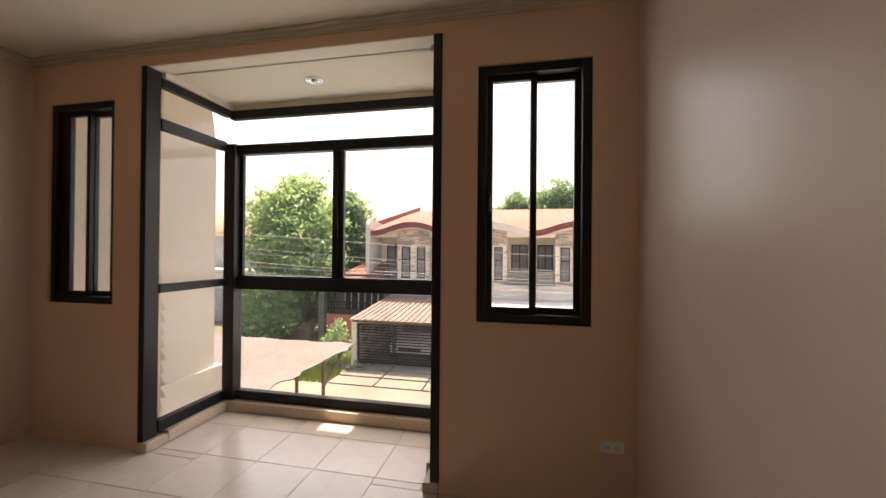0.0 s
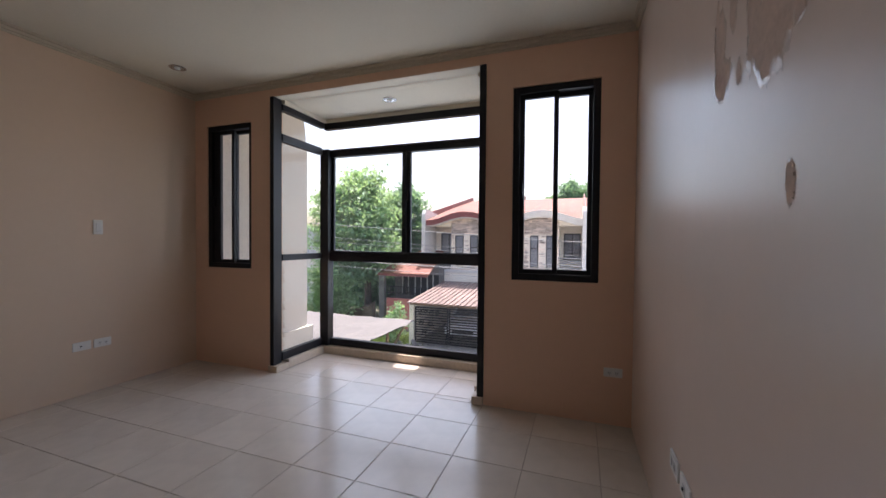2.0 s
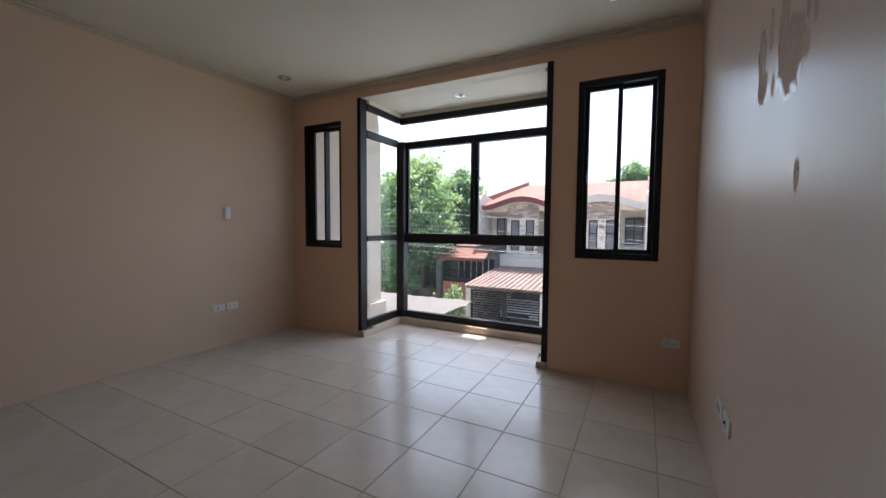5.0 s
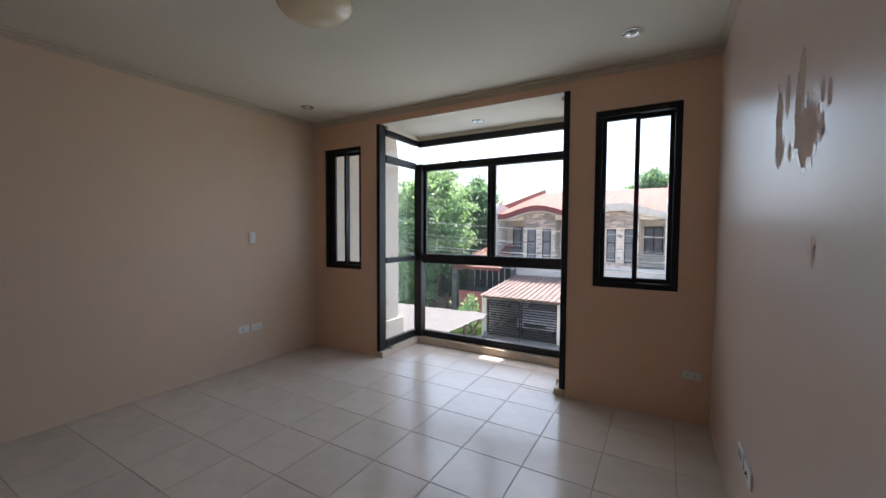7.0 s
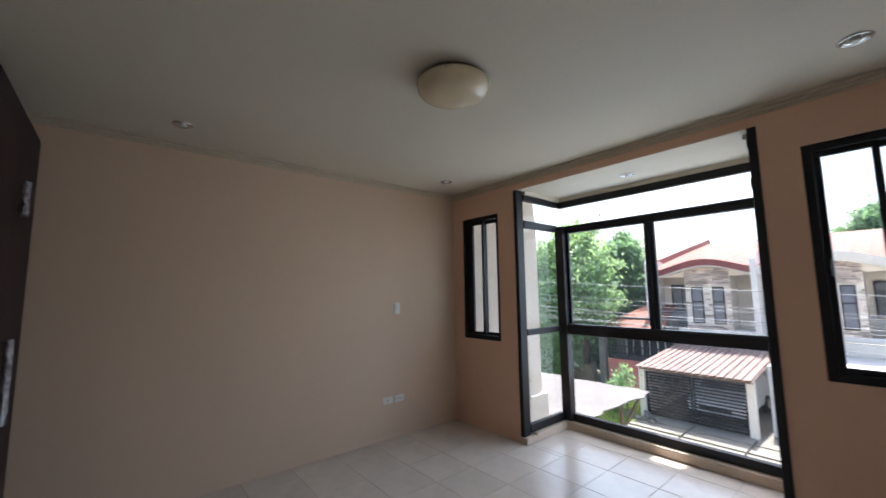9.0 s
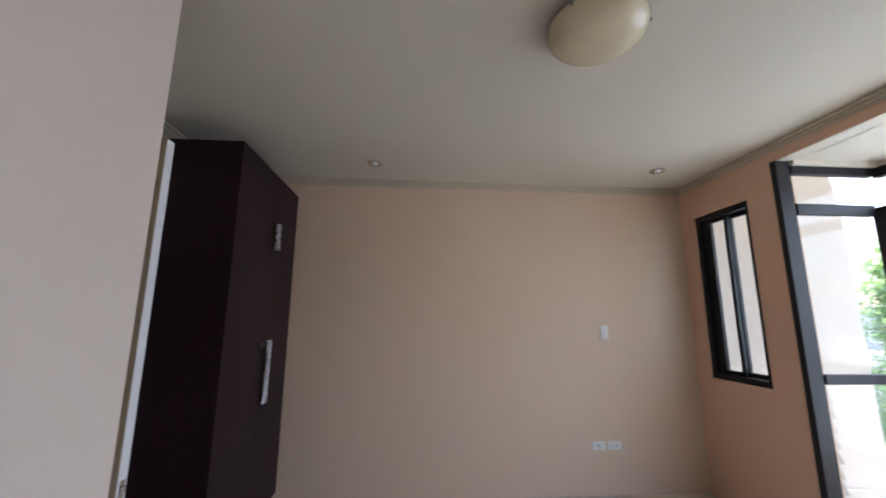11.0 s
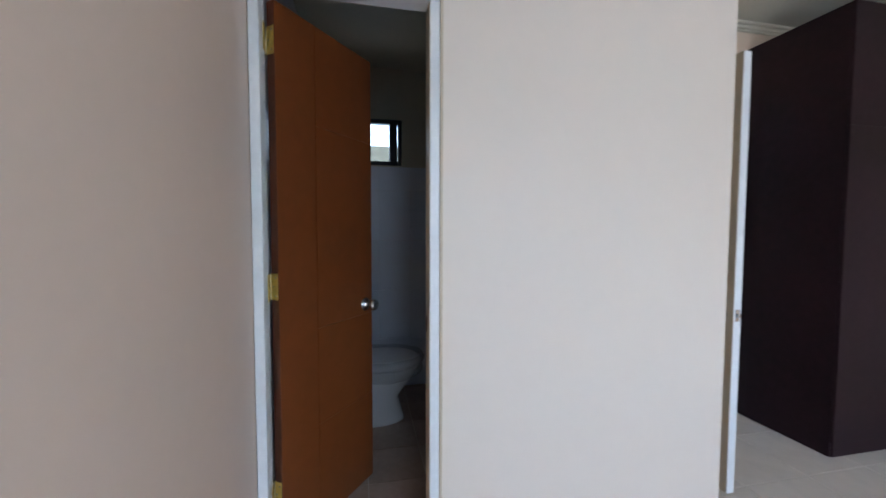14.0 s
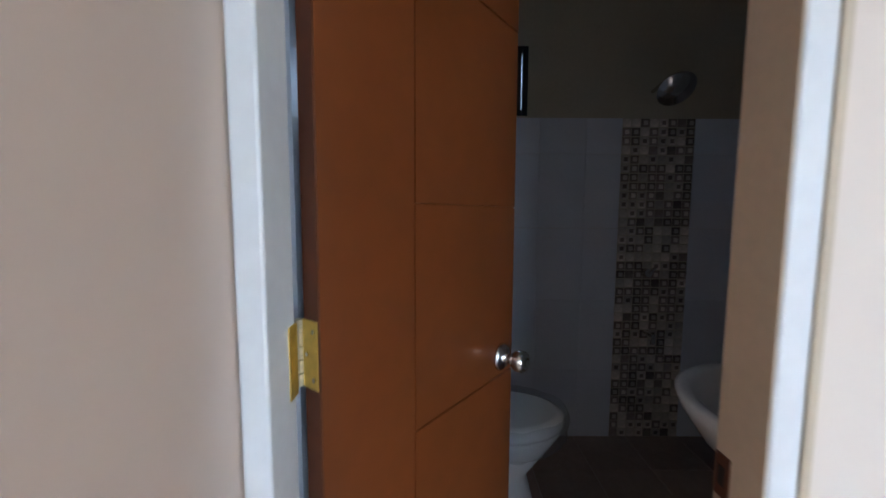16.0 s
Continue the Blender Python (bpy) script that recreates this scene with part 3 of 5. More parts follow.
part("plinth", boxes(((WX0 + 0.045, WY1 - 0.03, 0), (WX1 - 0.019, WY1 - 0.012, 0.083)), bevel=0.001), WENGE, wardrobe)
part("base_panel", boxes(((WX0 + 0.018, WY0 + 0.01, 0.083), (WX1 - 0.018, WY1 - 0.022, 0.1))), WENGE, wardrobe)
mid = (WX0 + WX1) / 2
for x0, x1, handles in ((WX0, mid - 0.0004, True), (mid + 0.0004, WX1, False)):
    for z0, z1, hz, hl in ((0.086, 1.8621, 1.272, 0.40), (1.8625, WZ, 2.128, 0.165)):
        leaf_w = part("cupboard_door", boxes(((x0, WY1 - 0.019, z0), (x1, WY1, z1)), bevel=0.0004), WENGE, wardrobe)
        if handles:
            hx = -2.57
            bm = bmesh.new()
            add_rod(bm, (hx, WY1 + 0.028, hz), (hx, WY1 + 0.028, hz - hl), 0.006)
            for zz in (hz - 0.02, hz - hl + 0.02):
                add_rod(bm, (hx, WY1 - 0.001, zz), (hx, WY1 + 0.028, zz), 0.005)
            handle = part("handle", bm, CHROME, leaf_w, "steel bar handle wrapped in film")
            rng = random.Random(int(hz * 100))
            bm = bmesh.new()
            rows = 14
            ring = []
            for k in range(rows + 1):
                z = hz + 0.012 - (hl + 0.03) * k / rows
                w = 0.020 + 0.014 * rng.random() + (0.012 if k == 0 else 0) + (0.008 if k >= rows - 1 else 0)
                ring.append([bm.verts.new((hx + 0.006 * math.sin(k * 1.9) + w * math.cos(a) * (1 + 0.35 * rng.random()), WY1 + 0.028 + 0.016 * math.sin(a) * (0.8 + 0.4 * rng.random()), z + 0.004 * rng.random())) for a in (2 * math.pi * j / 9 for j in range(9))])
            for one, two in zip(ring, ring[1:]):
                for j in range(9):
                    bm.faces.new((one[j], one[(j + 1) % 9], two[(j + 1) % 9], two[j]))
            part("film_wrap", bm, FILM, leaf_w, "crumpled clear plastic film")
            if hl > 0.3:
                bm = bmesh.new()
                # flat dark piece beside the film wrap
                add_box(bm, (hx + 0.02, WY1, hz - 0.03), (hx + 0.125, WY1 + 0.012, hz + 0.005), 0.005)
                part("dark_plate", bm, DARK, leaf_w)

# ---- lamps ----
lamp = thing("ceiling_lamp", (-1.035, 0.405, CEIL), "round cream glass ceiling lamp, switched off", "ceiling lamp")
down = Matrix.Translation((-1.035, 0.405, CEIL)) @ Matrix.Rotation(math.pi, 4, "X")
bm = bmesh.new()
add_turned(bm, [(0, 0), (0.175, 0), (0.178, 0.026), (0.165, 0.030), (0, 0.030)], down, 48)
part("base_plate", bm, TIMBER, lamp, "dark metal backing plate")
bm = bmesh.new()
add_turned(bm, [(0.198, 0.026), (0.205, 0.032), (0.203, 0.044)] + [(0.203 * math.cos(a), 0.044 + 0.088 * math.sin(a)) for a in (math.pi / 2 * k / 12 for k in range(1, 13))], down, 64)
part("shade", bm, LAMP_GLASS, lamp, "glossy cream glass bowl")
for a in (0.9, 3.0, 5.1):
    bm = bmesh.new()
    c = Vector((0.200 * math.cos(a), 0.200 * math.sin(a), 0.04))
    add_rod(bm, down @ c, down @ (c * 1.06), 0.007, sides=10)
    part("clip", bm, CHROME, lamp)


def downlight(x, y, z):
    """A small recessed spot: chrome ring, reflector cone and bulb."""
    spot = thing("downlight", (x, y, z), "small chrome recessed ceiling spotlight, switched off", "downlight", "recessed ceiling spots")
    m = Matrix.Translation((x, y, z)) @ Matrix.Rotation(math.pi, 4, "X")
    bm = bmesh.new()
    add_turned(bm, [(0.047, 0.0), (0.064, 0.0), (0.066, 0.003), (0.060, 0.007), (0.049, 0.006), (0.045, -0.002)], m, 36)
    part("ring", bm, CHROME, spot)
    bm = bmesh.new()
    add_turned(bm, [(0.047, 0.0045), (0.040, 0.0012), (0.03, 0.0008), (0.0, 0.0005)], m, 30)
    part("reflector", bm, CHROME, spot)
    bm = bmesh.new()
    add_turned(bm, [(0.022, 0.001), (0.024, 0.008), (0.018, 0.014), (0, 0.016)], m, 24)
    part("bulb", bm, CERAMIC, spot)
    return spot


for x, y, z in ((-2.60, 1.69, CEIL), (-2.65, -0.70, CEIL), (0.455, 1.69, CEIL), (-1.066, 2.61, BAY_CEIL - 0.0)):
    downlight(x, y, z)

# ---- switch and sockets ----


def plate(name, m, wide, high, label, category, group, kind_of):
    """A wall plate; m has its middle on the wall, x along the wall and y out of it."""
    box = thing(name, m.translation, label, category, group)
    part("cover", placed(boxes(((-wide / 2, 0.0, -high / 2), (wide / 2, 0.009, high / 2)), bevel=0.003), m), PLASTIC, box)
    if kind_of == "switch":
        part("rocker", placed(boxes(((-0.017, 0.009, -0.034), (0.017, 0.013, 0.034)), bevel=0.002), m), CERAMIC, box)
    else:
        for dx in ((-0.022, 0.022) if kind_of == "double" else (0.0,)):
            ins = part("insert", placed(boxes(((dx - 0.017, 0.009, -0.019), (dx + 0.017, 0.0105, 0.019)), bevel=0.001), m), CERAMIC, box)
            if kind_of == "cable":
                bm = bmesh.new()
                add_rod(bm, (dx + 0.008, 0.0105, 0), (dx + 0.008, 0.015, 0), 0.006)
                part("jack", placed(bm, m), DARK, ins)
            else:
                for sx in (-0.006, 0.006):
                    part("slot", placed(boxes(((dx + sx - 0.0014, 0.0105, -0.006), (dx + sx + 0.0014, 0.0111, 0.006))), m), DARK, ins)
                bm = bmesh.new()
                add_rod(bm, (dx, 0.0105, -0.012), (dx, 0.0111, -0.012), 0.002, sides=8)
                part("slot", placed(bm, m), DARK, ins)
    return box


def on_wall(x, y, z, turn_deg):
    return Matrix.Translation((x, y, z)) @ Matrix.Rotation(radians(turn_deg), 4, "Z")


plate("light_switch", on_wall(WEST, 1.353, 1.336, -90), 0.068, 0.118, "white plastic wall switch on the peach wall", "switch", "", "switch")
plate("cable_outlet", on_wall(WEST, 1.238, 0.39, -90), 0.122, 0.07, "white cable outlet with one dark jack", "socket", "wall sockets", "cable")
plate("wall_socket", on_wall(WEST, 1.378, 0.39, -90), 0.122, 0.07, "white double wall socket beside the cable outlet", "socket", "wall sockets", "double")
plate("wall_socket", on_wall(0.865, NORTH, 0.362, 180), 0.118, 0.062, "white wall socket under the tall window", "socket", "wall sockets", "double")
plate("wall_socket", on_wall(east_at(1.012), 1.012, 0.41, 90), 0.125, 0.07, "white wall socket on the satin wall", "socket", "wall sockets", "double")
plate("cable_outlet", on_wall(east_at(0.86), 0.86, 0.405, 90), 0.125, 0.07, "white wall plate beside a socket", "socket", "wall sockets", "cable")

# ---- peeling paint on the satin wall ----
peel = thing("peeling_paint", (east_at(0.5), 0.5, 1.7), "peeled bare plaster patches with curled paint film", "paint damage")


# bare spots: middle (y, z), half width, half height
SPOTS = ((0.345, 1.695, 0.092, 0.085), (0.415, 1.80, 0.036, 0.085), (0.40, 1.885, 0.026, 0.05), (0.632, 1.775, 0.034, 0.10), (0.615, 1.69, 0.055, 0.045),
         (0.54, 1.85, 0.022, 0.055), (0.225, 1.675, 0.017, 0.034), (0.18, 1.745, 0.013, 0.034), (0.228, 1.77, 0.012, 0.026), (0.246, 1.36, 0.015, 0.038), (0.50, 1.665, 0.014, 0.03), (0.655, 1.875, 0.012, 0.045))
CELL, Y0, ZLOW, NY, NZ = 0.0032, 0.10, 1.26, 200, 220
field, owner, curl = [], [], []
for k in range(NZ + 1):
    for i in range(NY + 1):
        y, z = Y0 + CELL * i, ZLOW + CELL * k
        rough_edge = 0.75 * noise.noise((y * 26, z * 9, 1.7)) + 0.42 * noise.noise((y * 75, z * 32, 4.1)) + 0.18 * noise.noise((y * 190, z * 120, 2.2))
        best, which = max((1 - math.hypot((y - a) / w, (z - b) / h), n) for n, (a, b, w, h) in enumerate(SPOTS))
        field.append(best + rough_edge * (0.5 + 0.3 * max(0.0, best)))
        owner.append(which)
        curl.append(0.5 + 0.5 * noise.noise((y * 40, z * 22, 7.3)))


def peel_piece(name, keep, depth, mat, label=""):
    """The cells of the damaged area that keep() picks, as one thin sheet on the wall."""
    bm = bmesh.new()
    made = {}
    for k in range(NZ):
        for i in range(NY):
            ring = (k * (NY + 1) + i, k * (NY + 1) + i + 1, (k + 1) * (NY + 1) + i + 1, (k + 1) * (NY + 1) + i)
            if keep(ring):
                for c in ring:
                    if c not in made:
                        y, z = Y0 + CELL * (c % (NY + 1)), ZLOW + CELL * (c // (NY + 1))
                        made[c] = bm.verts.new((east_at(y) - depth(c), y, z))
                bm.faces.new([made[c] for c in ring]).smooth = True
    if not made:
        bm.free()
        return None
    return part(name, bm, mat, peel, label)


for n in range(len(SPOTS)):
    peel_piece("bare_patch", lambda ring: owner[ring[0]] == n and max(field[c] for c in ring) > 0, lambda c: 0.0008, BARE)


def lifted(c):
    """How far the loose film stands off the wall: most at the torn edge."""
    f = min(1.0, max(0.0, (field[c] + 0.3) / 0.3))
    return 0.0004 + 0.0045 * f * f * curl[c] ** 1.5


film_rim = peel_piece("loose_film", lambda ring: max(field[c] for c in ring) <= 0.03 and min(field[c] for c in ring) > -0.3, lifted, FLAKE, "pale curled paint film")
tagged(film_rim, kind="stuff")
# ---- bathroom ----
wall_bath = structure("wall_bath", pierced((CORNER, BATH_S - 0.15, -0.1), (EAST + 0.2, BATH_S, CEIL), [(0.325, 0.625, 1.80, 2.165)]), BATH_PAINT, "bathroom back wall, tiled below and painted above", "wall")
structure("bath_side_wall", boxes(((CORNER + 0.1, BATH_S, -0.1), (CORNER + 0.112, DOOR_WALL - 0.102, CEIL))), BATH_TILE, "tiled bathroom side wall", "wall")
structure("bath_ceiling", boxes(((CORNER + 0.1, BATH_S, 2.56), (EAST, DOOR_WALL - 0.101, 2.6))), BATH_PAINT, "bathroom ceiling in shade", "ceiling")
structure("bath_lining", boxes(((CORNER + 0.112, DOOR_WALL - 0.112, 0), (JX0 - 0.05, DOOR_WALL - 0.101, 2.56)), ((EAST - 0.012, BATH_S, -0.1), (EAST - 0.001, DOOR_WALL - 0.16, 2.56))), BATH_TILE, "tiled inner face of the bathroom walls", "wall")
bath_floor = structure("bath_floor", boxes(((CORNER, BATH_S, -0.15), (EAST, DOOR_WALL - 0.1, BATH_FLOOR_Z - 0.006))), GROUT, "brown tiled bathroom floor", "floor")
bw = thing("window_4", (0.325, BATH_S - 0.1, 1.80), "small high bathroom window in a black frame", "window", "", "structure")
for a, b in (((0.325, 1.80), (0.355, 2.165)), ((0.595, 1.80), (0.625, 2.165)), ((0.355, 1.80), (0.595, 1.835)), ((0.355, 2.13), (0.595, 2.165)), ((0.362, 1.835), (0.424, 2.13))):
    bar(bw, "window_frame", (a[0], BATH_S - 0.06, a[1]), (b[0], BATH_S - 0.01, b[1]))
pane(bw, (0.35, BATH_S - 0.04, 1.83), (0.60, BATH_S - 0.035, 2.135))
neighbour = structure("backdrop", boxes(((-4, -9.0, -3), (6, -8.8, 3.2))), SHADE_WALL, "wall of the house behind, shade put into its dark colour", "backdrop")
bath_sink = thing("washbasin", (-0.06, DOOR_WALL - 0.112, 0.6), "white ceramic washbasin hung on the bathroom wall", "washbasin")
bm = bmesh.new()
mm = Matrix.Translation((-0.075, -1.68, 0.818)) @ Matrix.Diagonal((1.0, 1.05, 1, 1))
add_turned(bm, [(0.0, -0.20), (0.07, -0.20), (0.14, -0.17), (0.21, -0.10), (0.255, -0.03), (0.265, 0.0), (0.255, 0.008), (0.225, 0.0), (0.18, -0.07), (0.10, -0.12), (0.0, -0.13)], mm, 40)
part("basin", bm, CERAMIC, bath_sink)
part("back_ledge", boxes(((-0.32, DOOR_WALL - 0.20, 0.67), (0.17, DOOR_WALL - 0.112, 0.828)), bevel=0.012), CERAMIC, bath_sink)
bm = bmesh.new()
add_rod(bm, (-0.06, DOOR_WALL - 0.16, 0.828), (-0.06, DOOR_WALL - 0.16, 0.95), 0.012)
add_rod(bm, (-0.06, DOOR_WALL - 0.16, 0.945), (-0.06, DOOR_WALL - 0.28, 0.92), 0.010)
part("tap", bm, CHROME, bath_sink)
bm = bmesh.new()
add_rod(bm, (-0.06, -1.62, 0.44), (-0.06, -1.62, 0.66), 0.02)
add_rod(bm, (-0.06, -1.62, 0.45), (-0.06, DOOR_WALL - 0.112, 0.45), 0.02)
part("drain_trap", bm, CHROME, bath_sink)

toilet = thing("toilet", (0.55, -2.41, BATH_FLOOR_Z), "white ceramic toilet still wrapped in plastic film", "toilet")


def oval(bm, rings, sides=32):
    """Oval rings (x, y, z, half width, half length) joined into a body."""
    made = []
    for x, y, z, w, l in rings:
        made.append([bm.verts.new((x + w * math.cos(a), y + l * math.sin(a), z)) for a in (2 * math.pi * k / sides for k in range(sides))])
    for one, two in zip(made, made[1:]):
        for k in range(sides):
            f = bm.faces.new((one[k], one[(k + 1) % sides], two[(k + 1) % sides], two[k]))
            f.smooth = True
    bm.faces.new(made[0][::-1])
    bm.faces.new(made[-1])


tz = BATH_FLOOR_Z
TURN_TOILET = Matrix.Translation((0.52, -2.41, 0)) @ Matrix.Rotation(math.pi / 2, 4, "Z") @ Matrix.Translation((-0.55, 2.44, 0))
bm = bmesh.new()
oval(bm, [(0.55, -2.49, tz, 0.115, 0.20), (0.55, -2.49, tz + 0.02, 0.112, 0.195), (0.55, -2.50, tz + 0.16, 0.095, 0.17), (0.55, -2.47, tz + 0.27, 0.145, 0.22), (0.55, -2.445, tz + 0.36, 0.185, 0.255), (0.55, -2.445, tz + 0.385, 0.188, 0.258)])
part("bowl", placed(bm, TURN_TOILET), CERAMIC, toilet)
bm = bmesh.new()
oval(bm, [(0.55, -2.44, tz + 0.388, 0.19, 0.262), (0.55, -2.44, tz + 0.40, 0.195, 0.265), (0.55, -2.44, tz + 0.43, 0.192, 0.262), (0.55, -2.44, tz + 0.442, 0.16, 0.23)])
part("lid", placed(bm, TURN_TOILET), CERAMIC, toilet)
part("tank", placed(boxes(((0.37, -2.925, tz + 0.36), (0.73, -2.73, tz + 0.72)), bevel=0.02), TURN_TOILET), CERAMIC, toilet)
part("tank_lid", placed(boxes(((0.36, -2.927, tz + 0.721), (0.74, -2.72, tz + 0.75)), bevel=0.01), TURN_TOILET), CERAMIC, toilet)
rng = random.Random(3)
bm = bmesh.new()
sides = 36
made = []
for z, w, l in ((0.30, 0.17, 0.24), (0.335, 0.20, 0.275), (0.37, 0.196, 0.268), (0.41, 0.206, 0.278), (0.447, 0.196, 0.268)):
    made.append([bm.verts.new((0.55 + (w + 0.018 * rng.random()) * math.cos(a), -2.44 + (l + 0.018 * rng.random()) * math.sin(a), tz + z + 0.012 * rng.random())) for a in (2 * math.pi * k / sides for k in range(sides))])
for one, two in zip(made, made[1:]):
    for k in range(sides):
        bm.faces.new((one[k], one[(k + 1) % sides], two[(k + 1) % sides], two[k]))
CLEAR_FILM = glass("wrapping_film", (0.92, 0.93, 0.94), 0.22)
film = part("film_wrap", placed(bm, TURN_TOILET), CLEAR_FILM, toilet, "crinkled clear wrapping film")

shower = thing("shower", (-0.34, BATH_S, 1.0), "chrome shower head and mixer on the mosaic strip", "shower")
bm = bmesh.new()
add_rod(bm, (-0.34, BATH_S, 1.93), (-0.34, BATH_S + 0.16, 1.95), 0.010)
add_rod(bm, (-0.34, BATH_S + 0.16, 1.95), (-0.34, BATH_S + 0.2, 1.90), 0.010)
part("arm", bm, CHROME, shower)
bm = bmesh.new()
add_turned(bm, [(0, 0.03), (0.02, 0.028), (0.085, 0.008), (0.088, 0.0), (0, 0.0)], Matrix.Translation((-0.34, BATH_S + 0.215, 1.875)) @ Matrix.Rotation(0.75, 4, "X"), 30)
part("head", bm, CHROME, shower)
bm = bmesh.new()
add_rod(bm, (-0.34, BATH_S + 0.01, 0.96), (-0.34, BATH_S + 0.06, 0.96), 0.022)
add_rod(bm, (-0.34, BATH_S + 0.055, 0.96), (-0.375, BATH_S + 0.06, 0.99), 0.008)
part("valve", bm, CHROME, shower)
bm = bmesh.new()
add_rod(bm, (-0.36, BATH_S + 0.01, 0.62), (-0.36, BATH_S + 0.10, 0.62), 0.012)
add_rod(bm, (-0.36, BATH_S + 0.095, 0.625), (-0.36, BATH_S + 0.10, 0.58), 0.010)
part("faucet", bm, CHROME, shower)

# ---- outside: ground, own house, street ----
GROUND = -3.0
ground = structure("ground", boxes(((-400, 2.5, GROUND - 0.3), (400, 900, GROUND)), ((-400, -400, GROUND - 0.3), (400, 2.5, GROUND))), EARTH, "dry street ground reaching the horizon", "ground")
structure("road", boxes(((-60, 8.6, GROUND), (60, 11.5, GROUND + 0.03))), CONCRETE, "sunlit pale concrete street", "road")
slabs = [((x0, y0, GROUND), (x1, y1, GROUND + h)) for x0, x1 in ((-5.75, -4.22), (-4.17, -2.62), (-2.57, 4.5)) for y0, y1, h in ((11.5, 12.2, 0.07), (12.26, 12.92, 0.09), (12.97, 13.65, 0.10))]
structure("pavement", boxes(*slabs, ((-5.75, 13.65, GROUND), (4.5, 17.99, GROUND + 0.08)), bevel=0.012), CONCRETE, "cracked concrete driveway apron", "pavement")
fin = structure("fin_wall", boxes(((WEST - 0.22, NORTH + WALL_T, GROUND), (-3.035, 3.86, 2.62)), ((WEST - 0.22, NORTH + WALL_T, GROUND), (-2.985, 3.93, 0.02))), FIN, "cream rendered party wall beside the bay", "wall")
bm = bmesh.new()      # rounded shoulder on top of the party wall
arc = [(NORTH + WALL_T, 2.62), (3.86, 2.62)] + [(3.86 - 0.42 * (1 - math.cos(a)), 2.62 + 0.62 * math.sin(a)) for a in (math.pi / 2 * k / 10 for k in range(1, 11))] + [(NORTH + WALL_T, 3.24)]
add_sheet(bm, [(WEST - 0.22, y, z) for y, z in arc], (WEST + 0.245 - WEST - 0.22 + 0.2, 0, 0))
structure("fin_wall_top", bm, FIN, "rounded top of the cream party wall", "wall")
# own outer wall below the room and its stone cladding beside the bay
structure("own_wall", boxes(((WEST - 0.2, NORTH + 0.02, GROUND), (EAST + 0.2, NORTH + WALL_T, -0.13)), ((BAY_W - 0.06, NORTH + WALL_T, -0.3), (BAY_E + 0.06, 2.99, -0.1))), FIN, "cream wall of the storey below", "wall")
cladding = thing("stone_cladding", (BAY_W - 0.15, NORTH + WALL_T, 0.1), "stacked tan stone cladding beside the bay", "stone cladding")
for k in range(10):
    z, y, out = 0.10 + 0.09 * k, NORTH + WALL_T, (0.046, 0.038, 0.05)[k % 3]
    bm = bmesh.new()
    add_sheet(bm, [(BAY_W - 0.34, y, z), (BAY_W - 0.34, y + out, z + 0.004), (BAY_W - 0.34, y + out - 0.004, z + 0.016), (BAY_W - 0.34, y + 0.008, z + 0.086), (BAY_W - 0.34, y, z + 0.086)], (0.288, 0, 0))
    part("stone", bm, STONE, cladding)

# sheet-metal canopy of the yard next door, on thin posts
canopy = thing("canopy", (-3.35, 7.0, GROUND), "weathered flat sheet canopy with a wavy edge on timber posts", "canopy")
bm = bmesh.new()
nx, ny = 40, 24
rng = random.Random(8)
wav = [0.05 * math.sin(k * 1.3) + 0.05 * rng.random() for k in range(ny + 1)]
grid = []
for j in range(ny + 1):
    y = 3.98 + 4.2 * j / ny
    east = -3.36 + wav[j] + 0.10 * (j / ny)
    grid.append([(-8.6 + (east + 8.6) * i / nx, y + (0.04 * math.sin(i * 0.9) if j == ny else 0), -0.75 + 0.004 * math.sin(i * 2.1) + 0.006 * math.sin(j * 0.9 + i * 0.3) - 0.012 * (j / ny) + (0.02 * math.sin(j * 1.7) if i == nx else 0)) for i in range(nx + 1)])
tops = [[bm.verts.new(p) for p in row] for row in grid]
lows = [[bm.verts.new((p[0], p[1], p[2] - 0.018)) for p in row] for row in grid]
for j in range(ny):
    for i in range(nx):
        bm.faces.new((tops[j][i], tops[j][i + 1], tops[j + 1][i + 1], tops[j + 1][i]))
        bm.faces.new((lows[j][i], lows[j + 1][i], lows[j + 1][i + 1], lows[j][i + 1]))
for j in range(ny):
    for i in (0, nx):
        bm.faces.new((tops[j][i], tops[j + 1][i], lows[j + 1][i], lows[j][i]))
for i in range(nx):
    for j in (0, ny):
        bm.faces.new((tops[j][i], lows[j][i], lows[j][i + 1], tops[j][i + 1]))
part("roof_sheet", bm, CANOPY, canopy)
for x, y in ((-3.42, 7.05), (-4.1, 7.2), (-3.55, 4.4), (-6.2, 7.6)):
    bm = bmesh.new()
    add_rod(bm, (x, y, GROUND), (x - 0.03, y + 0.02, -0.78), 0.04, 0.035, 8)
    part("post", bm, TIMBER, canopy)
bm = bmesh.new()
add_rod(bm, (-3.42, 7.05, -1.35), (-3.36, 7.8, -0.80), 0.025, sides=6)
part("brace", bm, TIMBER, canopy)
part("beam", boxes(((-8.3, 7.0, -0.84), (-3.40, 7.08, -0.775))), TIMBER, canopy)

# ---- trees and shrubs ----


